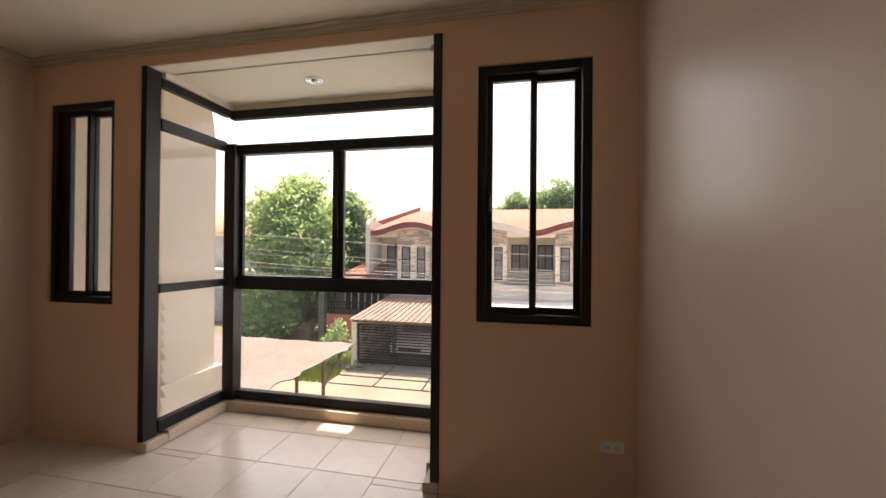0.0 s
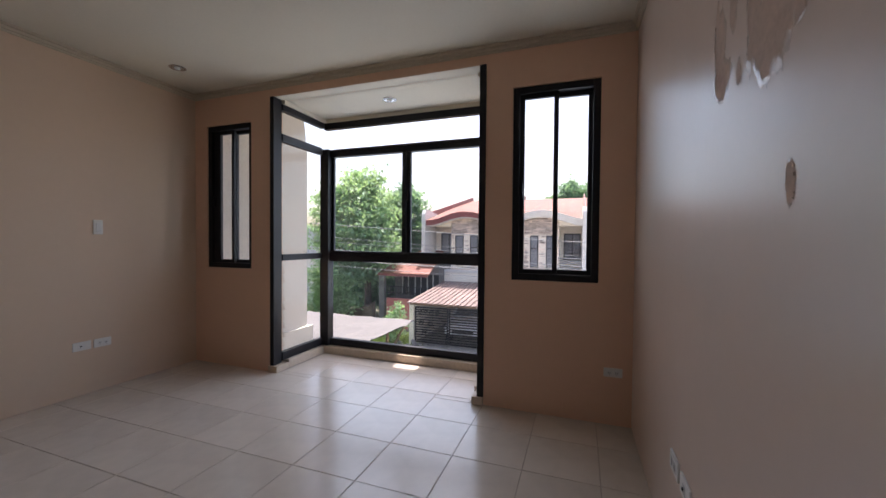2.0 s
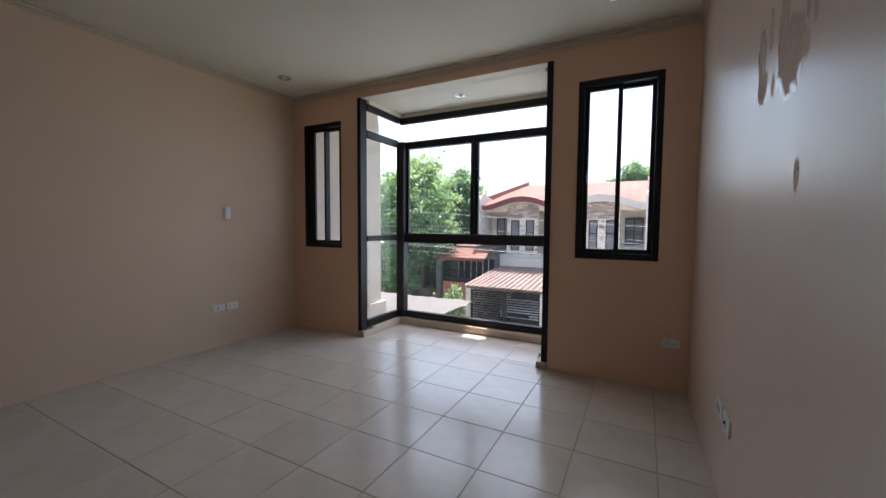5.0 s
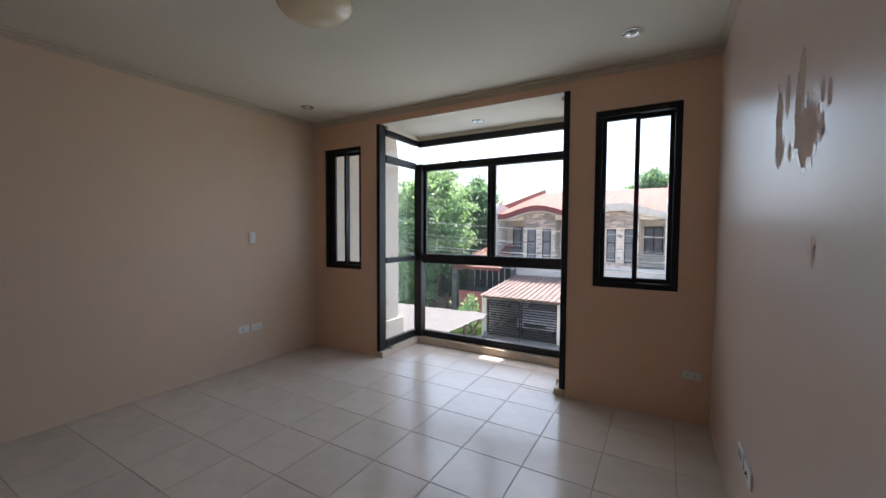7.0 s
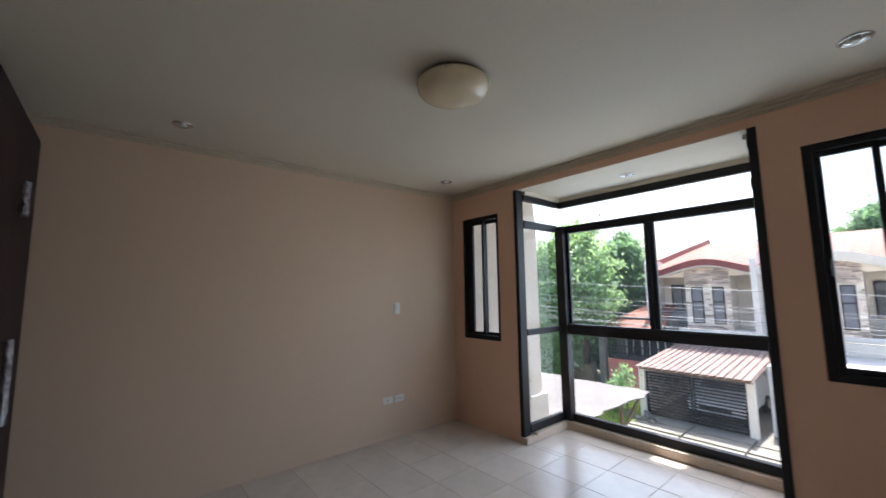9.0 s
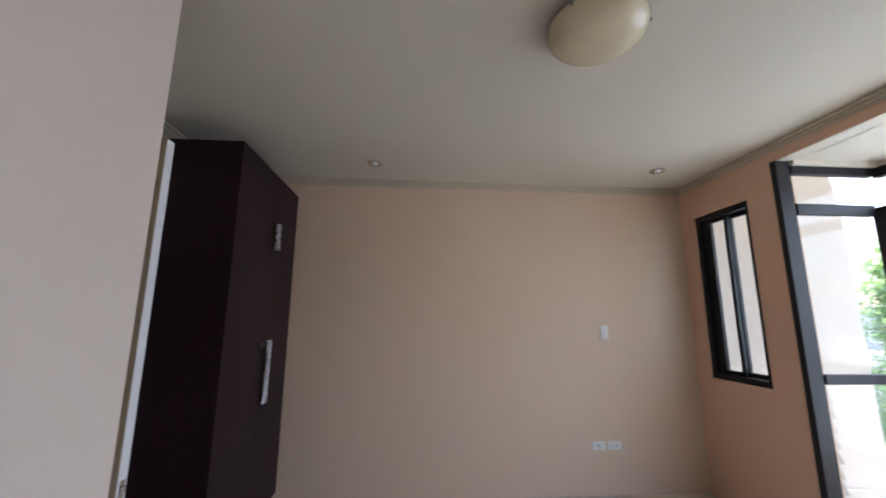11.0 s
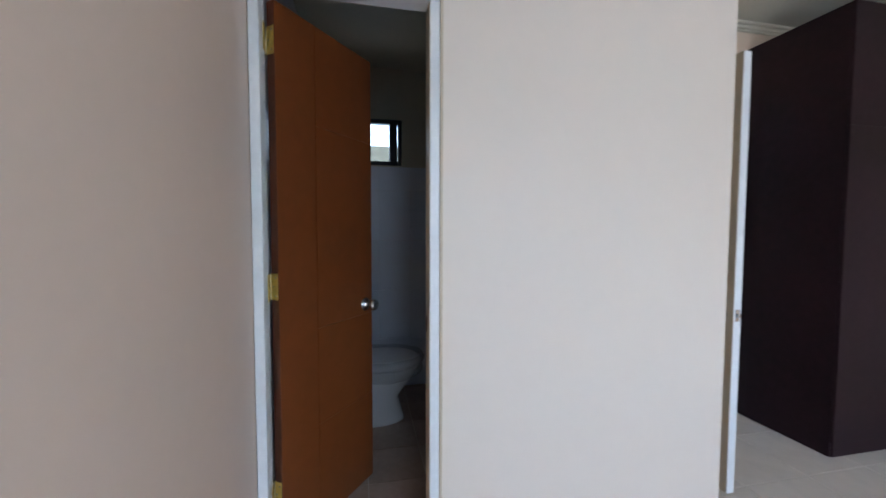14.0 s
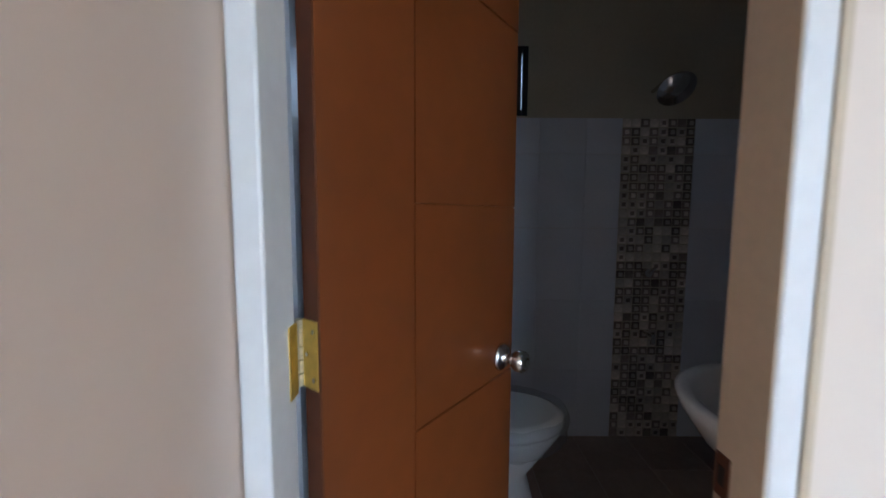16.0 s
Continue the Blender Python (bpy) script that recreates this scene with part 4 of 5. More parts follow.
def leaf_cloud(name, blobs, count, size, mat, parent, seed):
    """Many small folded leaves scattered in the shells of uneven blobs (centre, radii)."""
    rng = np.random.default_rng(seed)
    pts, faces = [], []
    weight = np.array([b[1][0] * b[1][1] + b[1][2] * b[1][0] for b in blobs])
    twigs = (count / 22 * weight / weight.sum()).astype(int) + 1
    for (c, r), n in zip(blobs, twigs):
        d = rng.normal(size=(n, 3))
        d /= np.linalg.norm(d, axis=1)[:, None]
        lump = 1 + 0.25 * np.sin(d[:, 0] * 7 + c[0]) * np.sin(d[:, 1] * 6 + c[1]) + 0.2 * np.sin(d[:, 2] * 9 + c[2] * 3)
        tip = np.array(c) + d * np.array(r) * (lump * rng.uniform(0.45, 1.12, n))[:, None]
        m = 22 * n
        p = np.repeat(tip, 22, axis=0) + rng.normal(size=(m, 3)) * np.repeat(rng.uniform(0.6, 1.5, n), 22)[:, None] * np.array((1, 1, 0.7)) * size * 1.7
        t = rng.normal(size=(m, 3))
        t /= np.linalg.norm(t, axis=1)[:, None]
        u = np.cross(t, np.array((0.0, 0.0, 1.0)) + rng.normal(size=(m, 3)) * 0.6)
        u /= np.linalg.norm(u, axis=1)[:, None] + 1e-6
        s = size * rng.uniform(0.5, 1.3, m)[:, None]
        four = np.stack((p - t * s, p + u * s * 0.45, p + t * s, p - u * s * 0.45), axis=1).reshape(-1, 3)
        k = len(pts)
        pts += four.tolist()
        faces += [(k + 4 * i, k + 4 * i + 1, k + 4 * i + 2, k + 4 * i + 3) for i in range(m)]
    me = bpy.data.meshes.new(name)
    me.from_pydata(pts, [], faces)
    me.materials.append(mat)
    ob = new(name, me)
    ob.parent = parent
    ob.matrix_parent_inverse = parent.matrix_basis.inverted()
    return ob


def limbs(base, top, r, spread, seed, parent):
    """A tapered, bent trunk with limbs."""
    rng = random.Random(seed)
    bm = bmesh.new()
    base, top = Vector(base), Vector(top)
    line = [base.lerp(top, k / 5) + Vector((rng.uniform(-0.12, 0.12), rng.uniform(-0.12, 0.12), 0)) * (k > 0) for k in range(6)]
    for k, (p, q) in enumerate(zip(line, line[1:])):
        add_rod(bm, p, q, r * (1 - 0.13 * k), r * (1 - 0.13 * (k + 1)), 9)
    for k in range(9):
        p = line[2 + k % 4]
        q = p + Vector((rng.uniform(-1, 1) * spread, rng.uniform(-0.8, 0.8) * spread, rng.uniform(0.4, 1.1) * spread))
        add_rod(bm, p, q, r * 0.35, r * 0.1, 6)
    return part("trunk", bm, BARK, parent)


def tree(label, base, top, r, blobs, count, size, mat, seed):
    t = thing("tree", base, label, "tree", "street trees")
    limbs(base, top, r, 1.6, seed, t)
    leaf_cloud("crown", blobs, count, size, mat, t, seed)
    return t


tree("broad leafy green tree behind the canopy", (-10.2, 17.5, GROUND), (-10.2, 17.5, 2.6), 0.22,
     [((-11.9, 17.3, 2.6), (1.25, 1.3, 1.1)), ((-10.7, 17.0, 3.6), (1.2, 1.2, 1.0)), ((-10.9, 17.6, 4.5), (0.42, 0.4, 0.55)), ((-9.7, 17.0, 4.3), (0.5, 0.5, 0.6)), ((-9.6, 16.6, 2.6), (1.4, 1.4, 1.3)),
      ((-11.2, 16.4, 1.3), (1.5, 1.2, 1.1)), ((-9.4, 16.2, 1.1), (1.5, 1.2, 1.1)), ((-11.0, 16.4, 0.0), (1.1, 1.0, 0.9)), ((-12.6, 17.8, 3.3), (0.8, 0.9, 0.8)), ((-9.9, 16.4, -0.1), (1.0, 0.8, 0.8))], 27000, 0.125, LEAVES, 1)
tree("darker leafy tree beside the row houses", (-9.4, 20.5, GROUND), (-9.4, 20.5, 2.4), 0.2,
     [((-9.9, 20.3, 2.9), (1.3, 1.2, 1.3)), ((-8.9, 20.0, 3.3), (0.9, 0.9, 0.9)), ((-8.7, 20.2, 1.7), (1.3, 1.2, 1.1)), ((-10.2, 19.8, 1.0), (1.3, 1.1, 1.1)), ((-8.5, 20.0, 0.5), (1.0, 1.0, 0.9)), ((-9.2, 20.2, 4.1), (0.4, 0.5, 0.5)), ((-10.8, 20, 2.6), (1.3, 1, 1.5)), ((-7.7, 20.4, 0.9), (0.7, 0.8, 0.8)), ((-9.0, 20.0, -0.3), (1.2, 0.8, 0.6))], 22000, 0.125, LEAVES_DARK, 2)
tree("leafy tree rising behind the red roofs", (2.2, 33.0, GROUND), (2.2, 33.0, 5.0), 0.3,
     [((3.3, 32.6, 5.9), (1.5, 1.2, 1.0)), ((4.7, 33.0, 5.4), (1.1, 1.0, 0.9)), ((1.7, 33, 5.3), (0.9, 1.0, 0.8)), ((-0.2, 33, 5.6), (0.7, 0.8, 0.6)), ((0.3, 33, 4.9), (1.0, 0.8, 0.7)), ((2.6, 33, 4.8), (3.2, 1.2, 0.9)), ((-1.3, 33, 4.7), (0.8, 0.8, 0.5))], 15000, 0.15, LEAVES_DARK, 3)
shrub = thing("shrub", (-10.8, 14.8, GROUND), "dense round green shrub below the trees", "shrub")
limbs((-10.8, 14.8, GROUND), (-10.8, 14.8, -1.6), 0.1, 0.5, 4, shrub)
leaf_cloud("crown", [((-10.6, 14.8, -1.5), (1.15, 0.9, 1.0)), ((-11.1, 14.8, -2.1), (1.0, 0.9, 0.7)), ((-10.4, 14.6, -0.8), (0.8, 0.7, 0.6)), ((-10.9, 14.9, -0.5), (0.9, 0.8, 0.6))], 14000, 0.09, LEAVES, shrub, 4)
shrub = thing("shrub", (-9.3, 18.4, GROUND), "dark shaded undergrowth behind the trees", "shrub")
limbs((-9.3, 18.4, GROUND), (-9.3, 18.4, -1.4), 0.08, 0.5, 7, shrub)
leaf_cloud("crown", [((-9.6, 18.4, -1.2), (1.5, 0.8, 1.2)), ((-8.6, 18.6, -1.9), (0.9, 0.7, 1.0)), ((-10.6, 18.4, -2.0), (1.2, 0.7, 0.9)), ((-11.6, 18.4, -1.4), (1.0, 0.7, 1.1)), ((-8.9, 18.6, -0.7), (1.1, 0.7, 0.8))], 15000, 0.10, LEAVES_DARK, shrub, 7)
shrub = thing("shrub", (-6.4, 13.5, GROUND), "small leafy bush beside the gate post", "shrub")
limbs((-6.4, 13.4, GROUND), (-6.4, 13.4, -2.2), 0.04, 0.3, 5, shrub)
leaf_cloud("crown", [((-6.4, 13.4, -2.0), (0.42, 0.4, 0.4)), ((-6.3, 13.3, -1.6), (0.25, 0.25, 0.25)), ((-6.55, 13.4, -2.5), (0.4, 0.4, 0.3))], 1300, 0.07, LEAVES, shrub, 5)
shrub = thing("shrub", (-14.0, 13.0, GROUND), "pale green roadside bush by the white wall", "shrub")
limbs((-14.0, 13.0, GROUND), (-14.0, 13.0, -1.9), 0.05, 0.4, 6, shrub)
leaf_cloud("crown", [((-14.0, 13.0, -1.5), (1.1, 0.8, 0.8)), ((-13.2, 12.8, -2.1), (0.8, 0.7, 0.6))], 2200, 0.09, LEAVES, shrub, 6)

rng = np.random.default_rng(9)
pts, faces = [], []
for x0, x1, y0, y1, n in ((-9.5, -5.9, 12.6, 14.6, 5200), (-12.5, -9.5, 12.7, 15.5, 2600), (-9.5, -5.8, 11.5, 12.6, 4200), (-5.7, -2.6, 12.2, 12.26, 70), (-5.7, -2.6, 12.92, 12.97, 90), (-5.7, -5.2, 12.7, 13.6, 160)):
    for x, y, a, h in zip(rng.uniform(x0, x1, n), rng.uniform(y0, y1, n), rng.uniform(0, 6.28, n), rng.uniform(0.06, 0.20, n)):
        k = len(pts)
        pts += [(x - 0.02 * math.cos(a), y - 0.02 * math.sin(a), GROUND), (x + 0.02 * math.cos(a), y + 0.02 * math.sin(a), GROUND), (x + 0.06 * math.sin(a), y + 0.06 * math.cos(a), GROUND + h)]
        faces.append((k, k + 1, k + 2))
me = bpy.data.meshes.new("grass")
me.from_pydata(pts, [], faces)
me.materials.append(GRASS)
tagged(new("grass", me), "sunlit green grass verge by the gate", "grass", "", "stuff")
verge = structure("verge", boxes(((-12.5, 11.5, GROUND), (-5.75, 15.5, GROUND + 0.012))), GRASS, "green grass verge", "ground")
rng = random.Random(12)
for k in range(34):
    bm = bmesh.new()
    r = rng.uniform(0.035, 0.11)
    c = Vector((rng.uniform(-6.3, -5.0), rng.uniform(12.75, 13.5), GROUND + (0.10 if k else 0.12) + r * 0.3))
    bmesh.ops.create_icosphere(bm, subdivisions=2, radius=r, matrix=Matrix.Translation(c))
    for v in bm.verts:
        v.co = c + (v.co - c) * (1 + 0.7 * noise.noise(v.co * 11 + Vector((k, 0, 0)))) * (1.0 if v.co.z > c.z else 0.8)
    if c.x < -5.75:
        bmesh.ops.translate(bm, verts=bm.verts, vec=(0, 0, -0.08))
    tagged(new("rock", mesh_of("rock", bm, ROCK)), "loose grey rock heaped beside the gate", "rock", "rocks by the gate")

# ---- row houses across the street ----
FACADE = 18.0


def stone_face(bm, x0, x1, z0, z1, y, seed, gaps):
    """Courses of thin proud stones, left out at window gaps (x0, x1, z0, z1)."""
    rng = random.Random(seed)
    z = z0
    while z < z1 - 0.02:
        h = rng.uniform(0.045, 0.085)
        x = x0
        while x < x1 - 0.02:
            w = min(rng.uniform(0.12, 0.36), x1 - x)
            if not any(x < g[1] and x + w > g[0] and z < g[3] and z + h > g[2] for g in gaps):
                add_box(bm, (x + 0.006, y - rng.uniform(0.03, 0.07), z + 0.005), (x + w - 0.006, y, min(z + h, z1) - 0.005))
            x += w
        z += h


def wave(x, centre):
    """Height of the bowed fascia at x."""
    return 2.30 + 0.40 * math.cos(min(1.0, abs(x - centre) / 1.75) * math.pi / 2) ** 1.4


def row_house(x0, x1, tower, balcony, wins, label, edge=None):
    """One two-storey unit: walls, party pillars, stone tower, balcony, windows, fascia and roof."""
    home = thing("row_house", ((x0 + x1) / 2, FACADE, GROUND), label, "house", "row houses across the street")
    t0, t1 = tower
    b0, b1 = balcony
    part("wall", boxes(((x0, FACADE + 1.1, GROUND), (x1, 27, 2.6)), ((t0, FACADE + 0.004, -0.21), (t1, FACADE + 1.1, 2.62)), ((x0, FACADE, GROUND), (x1, FACADE + 0.2, -0.35)), ((x0, FACADE + 0.02, 2.0), (x1, FACADE + 0.2, 2.34))), HOUSE, home)
    part("balcony_floor", boxes(((x0, FACADE - 0.05, -0.35), (x1, FACADE + 1.1, -0.2)), bevel=0.01), WHITE, home)
    gaps = [(w0 - 0.03, w1 + 0.03, z0 - 0.03, z1 + 0.03) for w0, w1, z0, z1 in wins]
    bm = bmesh.new()
    stone_face(bm, t0, t1, -0.2, 2.5, FACADE, int(x0 * 10) + 50, gaps)
    tagged(part("stone_cladding", bm, STONE, home, "stacked brown stone"), kind="stuff")
    for w0, w1, z0, z1 in wins:
        win = part("window", boxes(((w0, FACADE - 0.035, z0), (w1, FACADE - 0.005, z1))), WINDOW_DARK, home)
        part("frame", boxes(((w0, FACADE - 0.06, z0), (w0 + 0.04, FACADE - 0.036, z1)), ((w1 - 0.04, FACADE - 0.06, z0), (w1, FACADE - 0.036, z1)), ((w0 + 0.04, FACADE - 0.06, z0), (w1 - 0.04, FACADE - 0.036, z0 + 0.04)), ((w0 + 0.04, FACADE - 0.06, z1 - 0.04), (w1 - 0.04, FACADE - 0.036, z1)), ((w0 + 0.04, FACADE - 0.06, (z0 + z1) / 2 + 0.12), (w1 - 0.04, FACADE - 0.036, (z0 + z1) / 2 + 0.16))), STEEL_DARK, win)
    d0, d1 = b0 + 0.22 * (b1 - b0), b1 - 0.08
    win = part("window", boxes(((d0, FACADE + 1.06, 0.45), (d1, FACADE + 1.095, 1.62))), WINDOW_DARK, home)
    part("frame", boxes(((d0 - 0.05, FACADE + 1.03, 0.4), (d0, FACADE + 1.095, 1.67)), ((d1, FACADE + 1.03, 0.4), (d1 + 0.05, FACADE + 1.095, 1.67)), ((d0, FACADE + 1.03, 1.62), (d1, FACADE + 1.095, 1.67)), ((d0, FACADE + 1.03, 0.4), (d1, FACADE + 1.095, 0.45)), (((d0 + d1) / 2 - 0.02, FACADE + 1.03, 0.45), ((d0 + d1) / 2 + 0.02, FACADE + 1.058, 1.62))), STEEL_DARK, win)
    for k in range(6):
        z = -0.08 + 0.115 * k
        bm = bmesh.new()
        add_rod(bm, (b0, FACADE + 0.03, z), (b1, FACADE + 0.03, z), 0.022, sides=6)
        part("rail", bm, RAIL, home)
    n = 26
    xs = [x0 + (x1 - x0) * k / n for k in range(n + 1)]
    c = (t0 + t1) / 2
    bm = bmesh.new()
    add_sheet(bm, [(x, FACADE - 0.42, wave(x, c)) for x in xs] + [(x, FACADE - 0.42, wave(x, c) - 0.24) for x in reversed(xs)], (0, 0.05, 0))
    fascia = part("fascia", bm, edge or MAROON, home, "bowed fascia board")
    bm = bmesh.new()
    add_sheet(bm, [(x, FACADE - 0.47, wave(x, c) + 0.02) for x in xs] + [(x, FACADE - 0.47, wave(x, c) - 0.07) for x in reversed(xs)], (0, 0.049, 0))
    part("gutter", bm, edge or MAROON, fascia)
    bm = bmesh.new()
    add_sheet(bm, [(x, FACADE - 0.37, wave(x, c) - 0.16) for x in xs] + [(x, FACADE - 0.37, wave(x, c) - 0.30) for x in reversed(xs)], (0, 0.40, 0))
    part("soffit", bm, WHITE, home, "white soffit")
    bm = bmesh.new()
    rows = 10
    made = []
    for j in range(rows + 1):
        f = j / rows
        made.append([bm.verts.new((x, FACADE - 0.45 + 9.4 * f, (wave(x, c) + 0.02) * (1 - f) ** 2 + (2.45 + 0.05) * (1 - (1 - f) ** 2) + 1.75 * f)) for x in xs])
    for one, two in zip(made, made[1:]):
        for k in range(n):
            bm.faces.new((one[k], one[k + 1], two[k + 1], two[k]))
    roof = part("roof", bm, RED_ROOF, home, "faded red metal roof")
    bm = bmesh.new()
    for k in range(1, 9):
        x = x0 + (x1 - x0) * k / 9
        last = None
        for j in range(rows + 1):
            f = j / rows
            p = Vector((x, FACADE - 0.45 + 9.4 * f, (wave(x, c) + 0.02) * (1 - f) ** 2 + 2.50 * (1 - (1 - f) ** 2) + 1.75 * f))
            if last is not None:
                add_rod(bm, last, p, 0.012, sides=5)
            last = p
    part("roof_rib", bm, RED_ROOF, roof)
    bm = bmesh.new()
    add_sheet(bm, [(x0 - 0.02, FACADE - 0.45, 2.18), (x0 - 0.02, FACADE - 0.45, 2.62), (x0 - 0.02, FACADE + 8.95, 4.52), (x0 - 0.02, FACADE + 8.95, 4.1)], (0.06, 0, 0))
    part("verge_board", bm, MAROON, home)
    bm = bmesh.new()
    add_sheet(bm, [(x0 - 0.1, FACADE - 0.55, GROUND), (x0 - 0.1, FACADE - 0.55, 2.62), (x0 - 0.1, FACADE - 0.4, 2.85), (x0 - 0.1, FACADE - 0.1, 2.88), (x0 - 0.1, FACADE + 1.2, 2.72), (x0 - 0.1, FACADE + 1.2, GROUND)], (0.19, 0, 0))
    part("party_pillar", bm, WHITE, home, "white party wall pillar")
    return home


WIN_Z = (0.03, 1.55)
row_house(-6.93, -3.10, (-5.60, -3.98), (-6.72, -5.60), [(-5.37, -4.94, *WIN_Z), (-4.60, -4.19, *WIN_Z)], "two-storey row house with stone tower and red roof")
row_house(-3.08, 0.80, (-1.90, -0.30), (-0.30, 0.68), [(-1.62, -1.24, *WIN_Z), (-0.88, -0.50, *WIN_Z)], "two-storey row house with balcony and pale fascia", WHITE)
row_house(0.82, 4.75, (1.85, 3.80), (0.95, 1.85), [(2.06, 2.48, *WIN_Z), (2.95, 3.36, *WIN_Z)], "two-storey row house seen past a white pillar")
structure("porch_slab", boxes(((-2.35, 14.2, -1.02), (4.6, 17.9, -0.86)), ((-2.35, 14.2, GROUND), (-2.15, 14.4, -1.02)), ((0.7, 14.2, GROUND), (0.9, 14.4, -1.02))), WHITE, "sunlit white concrete porch roof", "porch roof")

# carport with its ribbed roof, gate and car
carport = thing("carport", (-4.2, 15.0, GROUND), "carport with faded ribbed roof in front of a house", "carport")
bm = bmesh.new()
n = 15
for k in range(n):
    x = -5.85 + 3.3 * k / n
    w = 3.3 / n
    add_sheet(bm, [(x, 13.2, -1.22), (x + w * 0.90, 13.2, -1.20), (x + w * 0.90, 17.6, -0.78), (x, 17.6, -0.80)], (0, 0, 0.02))
    add_sheet(bm, [(x + w * 0.88, 13.2, -1.26), (x + w * 1.02, 13.2, -1.26), (x + w * 1.02, 17.6, -0.84), (x + w * 0.88, 17.6, -0.84)], (0, 0, 0.02))
part("roof", bm, TAN_ROOF, carport, "faded red-brown ribbed roof sheets")
for x in (-5.80, -2.68):
    part("post", boxes(((x - 0.1, 13.55, GROUND), (x + 0.1, 13.75, -1.18)), bevel=0.01), HOUSE, carport)
part("cap", boxes(((-5.93, 13.52, -1.30), (-5.67, 13.78, -1.24)), bevel=0.01), HOUSE, carport)
part("side_wall", boxes(((-5.88, 13.8, GROUND), (-5.76, 17.7, -1.45))), HOUSE, carport)
part("back_wall", boxes(((-5.9, 17.7, GROUND), (-2.6, 17.85, -0.9))), HOUSE, carport)
part("front_beam", boxes(((-5.85, 13.5, -1.34), (-2.6, 13.56, -1.23))), TIMBER, carport)
gate = thing("driveway_gate", (-4.2, 13.65, GROUND), "dark slatted steel driveway gate, closed", "gate")
for x0, x1 in ((-5.68, -4.25), (-4.22, -2.79)):
    part("gate_frame", boxes(((x0, 13.62, GROUND + 0.13), (x0 + 0.05, 13.68, -1.42)), ((x1 - 0.05, 13.62, GROUND + 0.13), (x1, 13.68, -1.42)), ((x0, 13.62, GROUND + 0.13), (x1, 13.68, GROUND + 0.18)), ((x0, 13.62, -1.47), (x1, 13.68, -1.42))), STEEL_DARK, gate)
    for k in range(13):
        z = GROUND + 0.22 + 0.102 * k
        part("slat", boxes(((x0 + 0.05, 13.635, z), (x1 - 0.05, 13.665, z + 0.042))), STEEL_DARK, gate)
for x, z, r in ((-5.45, -1.62, 0.11), (-5.2, -1.60, 0.10), (-4.95, -1.64, 0.11), (-5.38, -2.05, 0.12), (-5.0, -2.1, 0.11), (-5.25, -2.45, 0.12), (-4.7, -1.62, 0.09)):
    bm = bmesh.new()      # wrought scroll in front of the slats
    ring = [Vector((x + r * (1 - 0.035 * k) * math.cos(0.55 * k), 13.61, z + r * (1 - 0.035 * k) * math.sin(0.55 * k))) for k in range(19)]
    for p, q in zip(ring, ring[1:]):
        add_rod(bm, p, q, 0.014, sides=5)
    part("scroll", bm, STEEL_DARK, gate)
car = thing("car", (-3.75, 15.8, GROUND + 0.08), "silver car parked nose out behind the gate", "car")
gz = GROUND + 0.08
side = [(14.0, 0.35), (13.98, 0.62), (14.15, 0.78), (14.95, 0.95), (15.65, 1.42), (17.0, 1.45), (17.5, 1.0), (17.65, 0.9), (17.65, 0.35)]
bm = bmesh.new()
low = [bm.verts.new((-4.55 + (0.12 if z > 1.2 else 0.03 if y < 14.1 else 0), y, gz + z)) for y, z in side]
high = [bm.verts.new((-2.95 - (0.12 if z > 1.2 else 0.03 if y < 14.1 else 0), y, gz + z)) for y, z in side]
bm.faces.new(low)
bm.faces.new(high[::-1])
for k in range(len(side)):
    bm.faces.new((low[k], high[k], high[(k + 1) % len(side)], low[(k + 1) % len(side)]))
bmesh.ops.bevel(bm, geom=list(bm.edges), offset=0.05, segments=2, profile=0.5, affect="EDGES")
body = part("body", bm, CAR_PAINT, car)
bm = bmesh.new()
add_sheet(bm, [(-4.42, 15.0, gz + 0.985), (-3.08, 15.0, gz + 0.985), (-3.16, 15.6, gz + 1.395), (-4.34, 15.6, gz + 1.395)], (0, -0.02, 0.02))
part("windscreen", bm, WINDOW_DARK, body)
part("grille", boxes(((-4.2, 13.96, gz + 0.45), (-3.3, 14.0, gz + 0.58)), bevel=0.01), DARK, body)
part("number_plate", boxes(((-3.95, 13.94, gz + 0.36), (-3.55, 13.96, gz + 0.44)), bevel=0.003), WHITE, body)
for x in (-4.42, -3.08):
    part("headlight", boxes(((x - 0.13, 13.99, gz + 0.60), (x + 0.13, 14.1, gz + 0.72)), bevel=0.03), CERAMIC, body)
for x in (-4.5, -3.0):
    for y in (14.6, 16.9):
        bm = bmesh.new()
        add_rod(bm, (x - 0.09, y, gz + 0.3), (x + 0.09, y, gz + 0.3), 0.3, sides=24)
        wheel = part("wheel", bm, TYRE, car)
        bm = bmesh.new()
        add_rod(bm, (x - 0.095, y, gz + 0.3), (x + 0.095, y, gz + 0.3), 0.18, sides=16)
        part("rim", bm, CHROME, wheel)

# red-walled house to the left of the carport
red = thing("red_house", (-7.2, 16.5, GROUND), "low house with red wall and red roof", "house")
part("wall", boxes(((-8.25, 16.0, GROUND), (-5.95, 16.15, -1.55))), RED_WALL, red, "red painted street wall")
# the dark sheet material stands in for shade on this wall
part("shade_dark_house_wall", boxes(((-8.4, 17.2, GROUND), (-5.96, 20, 0.2))), CANOPY, red)
for x in (-7.9, -7.2, -6.55):
    red_win = part("window", boxes(((x, 17.15, -1.5), (x + 0.58, 17.19, -0.45))), STEEL_DARK, red)
    part("frame", boxes(((x - 0.04, 17.13, -1.5), (x, 17.19, -0.45)), ((x + 0.28, 17.12, -1.5), (x + 0.31, 17.149, -0.45))), WHITE, red_win)
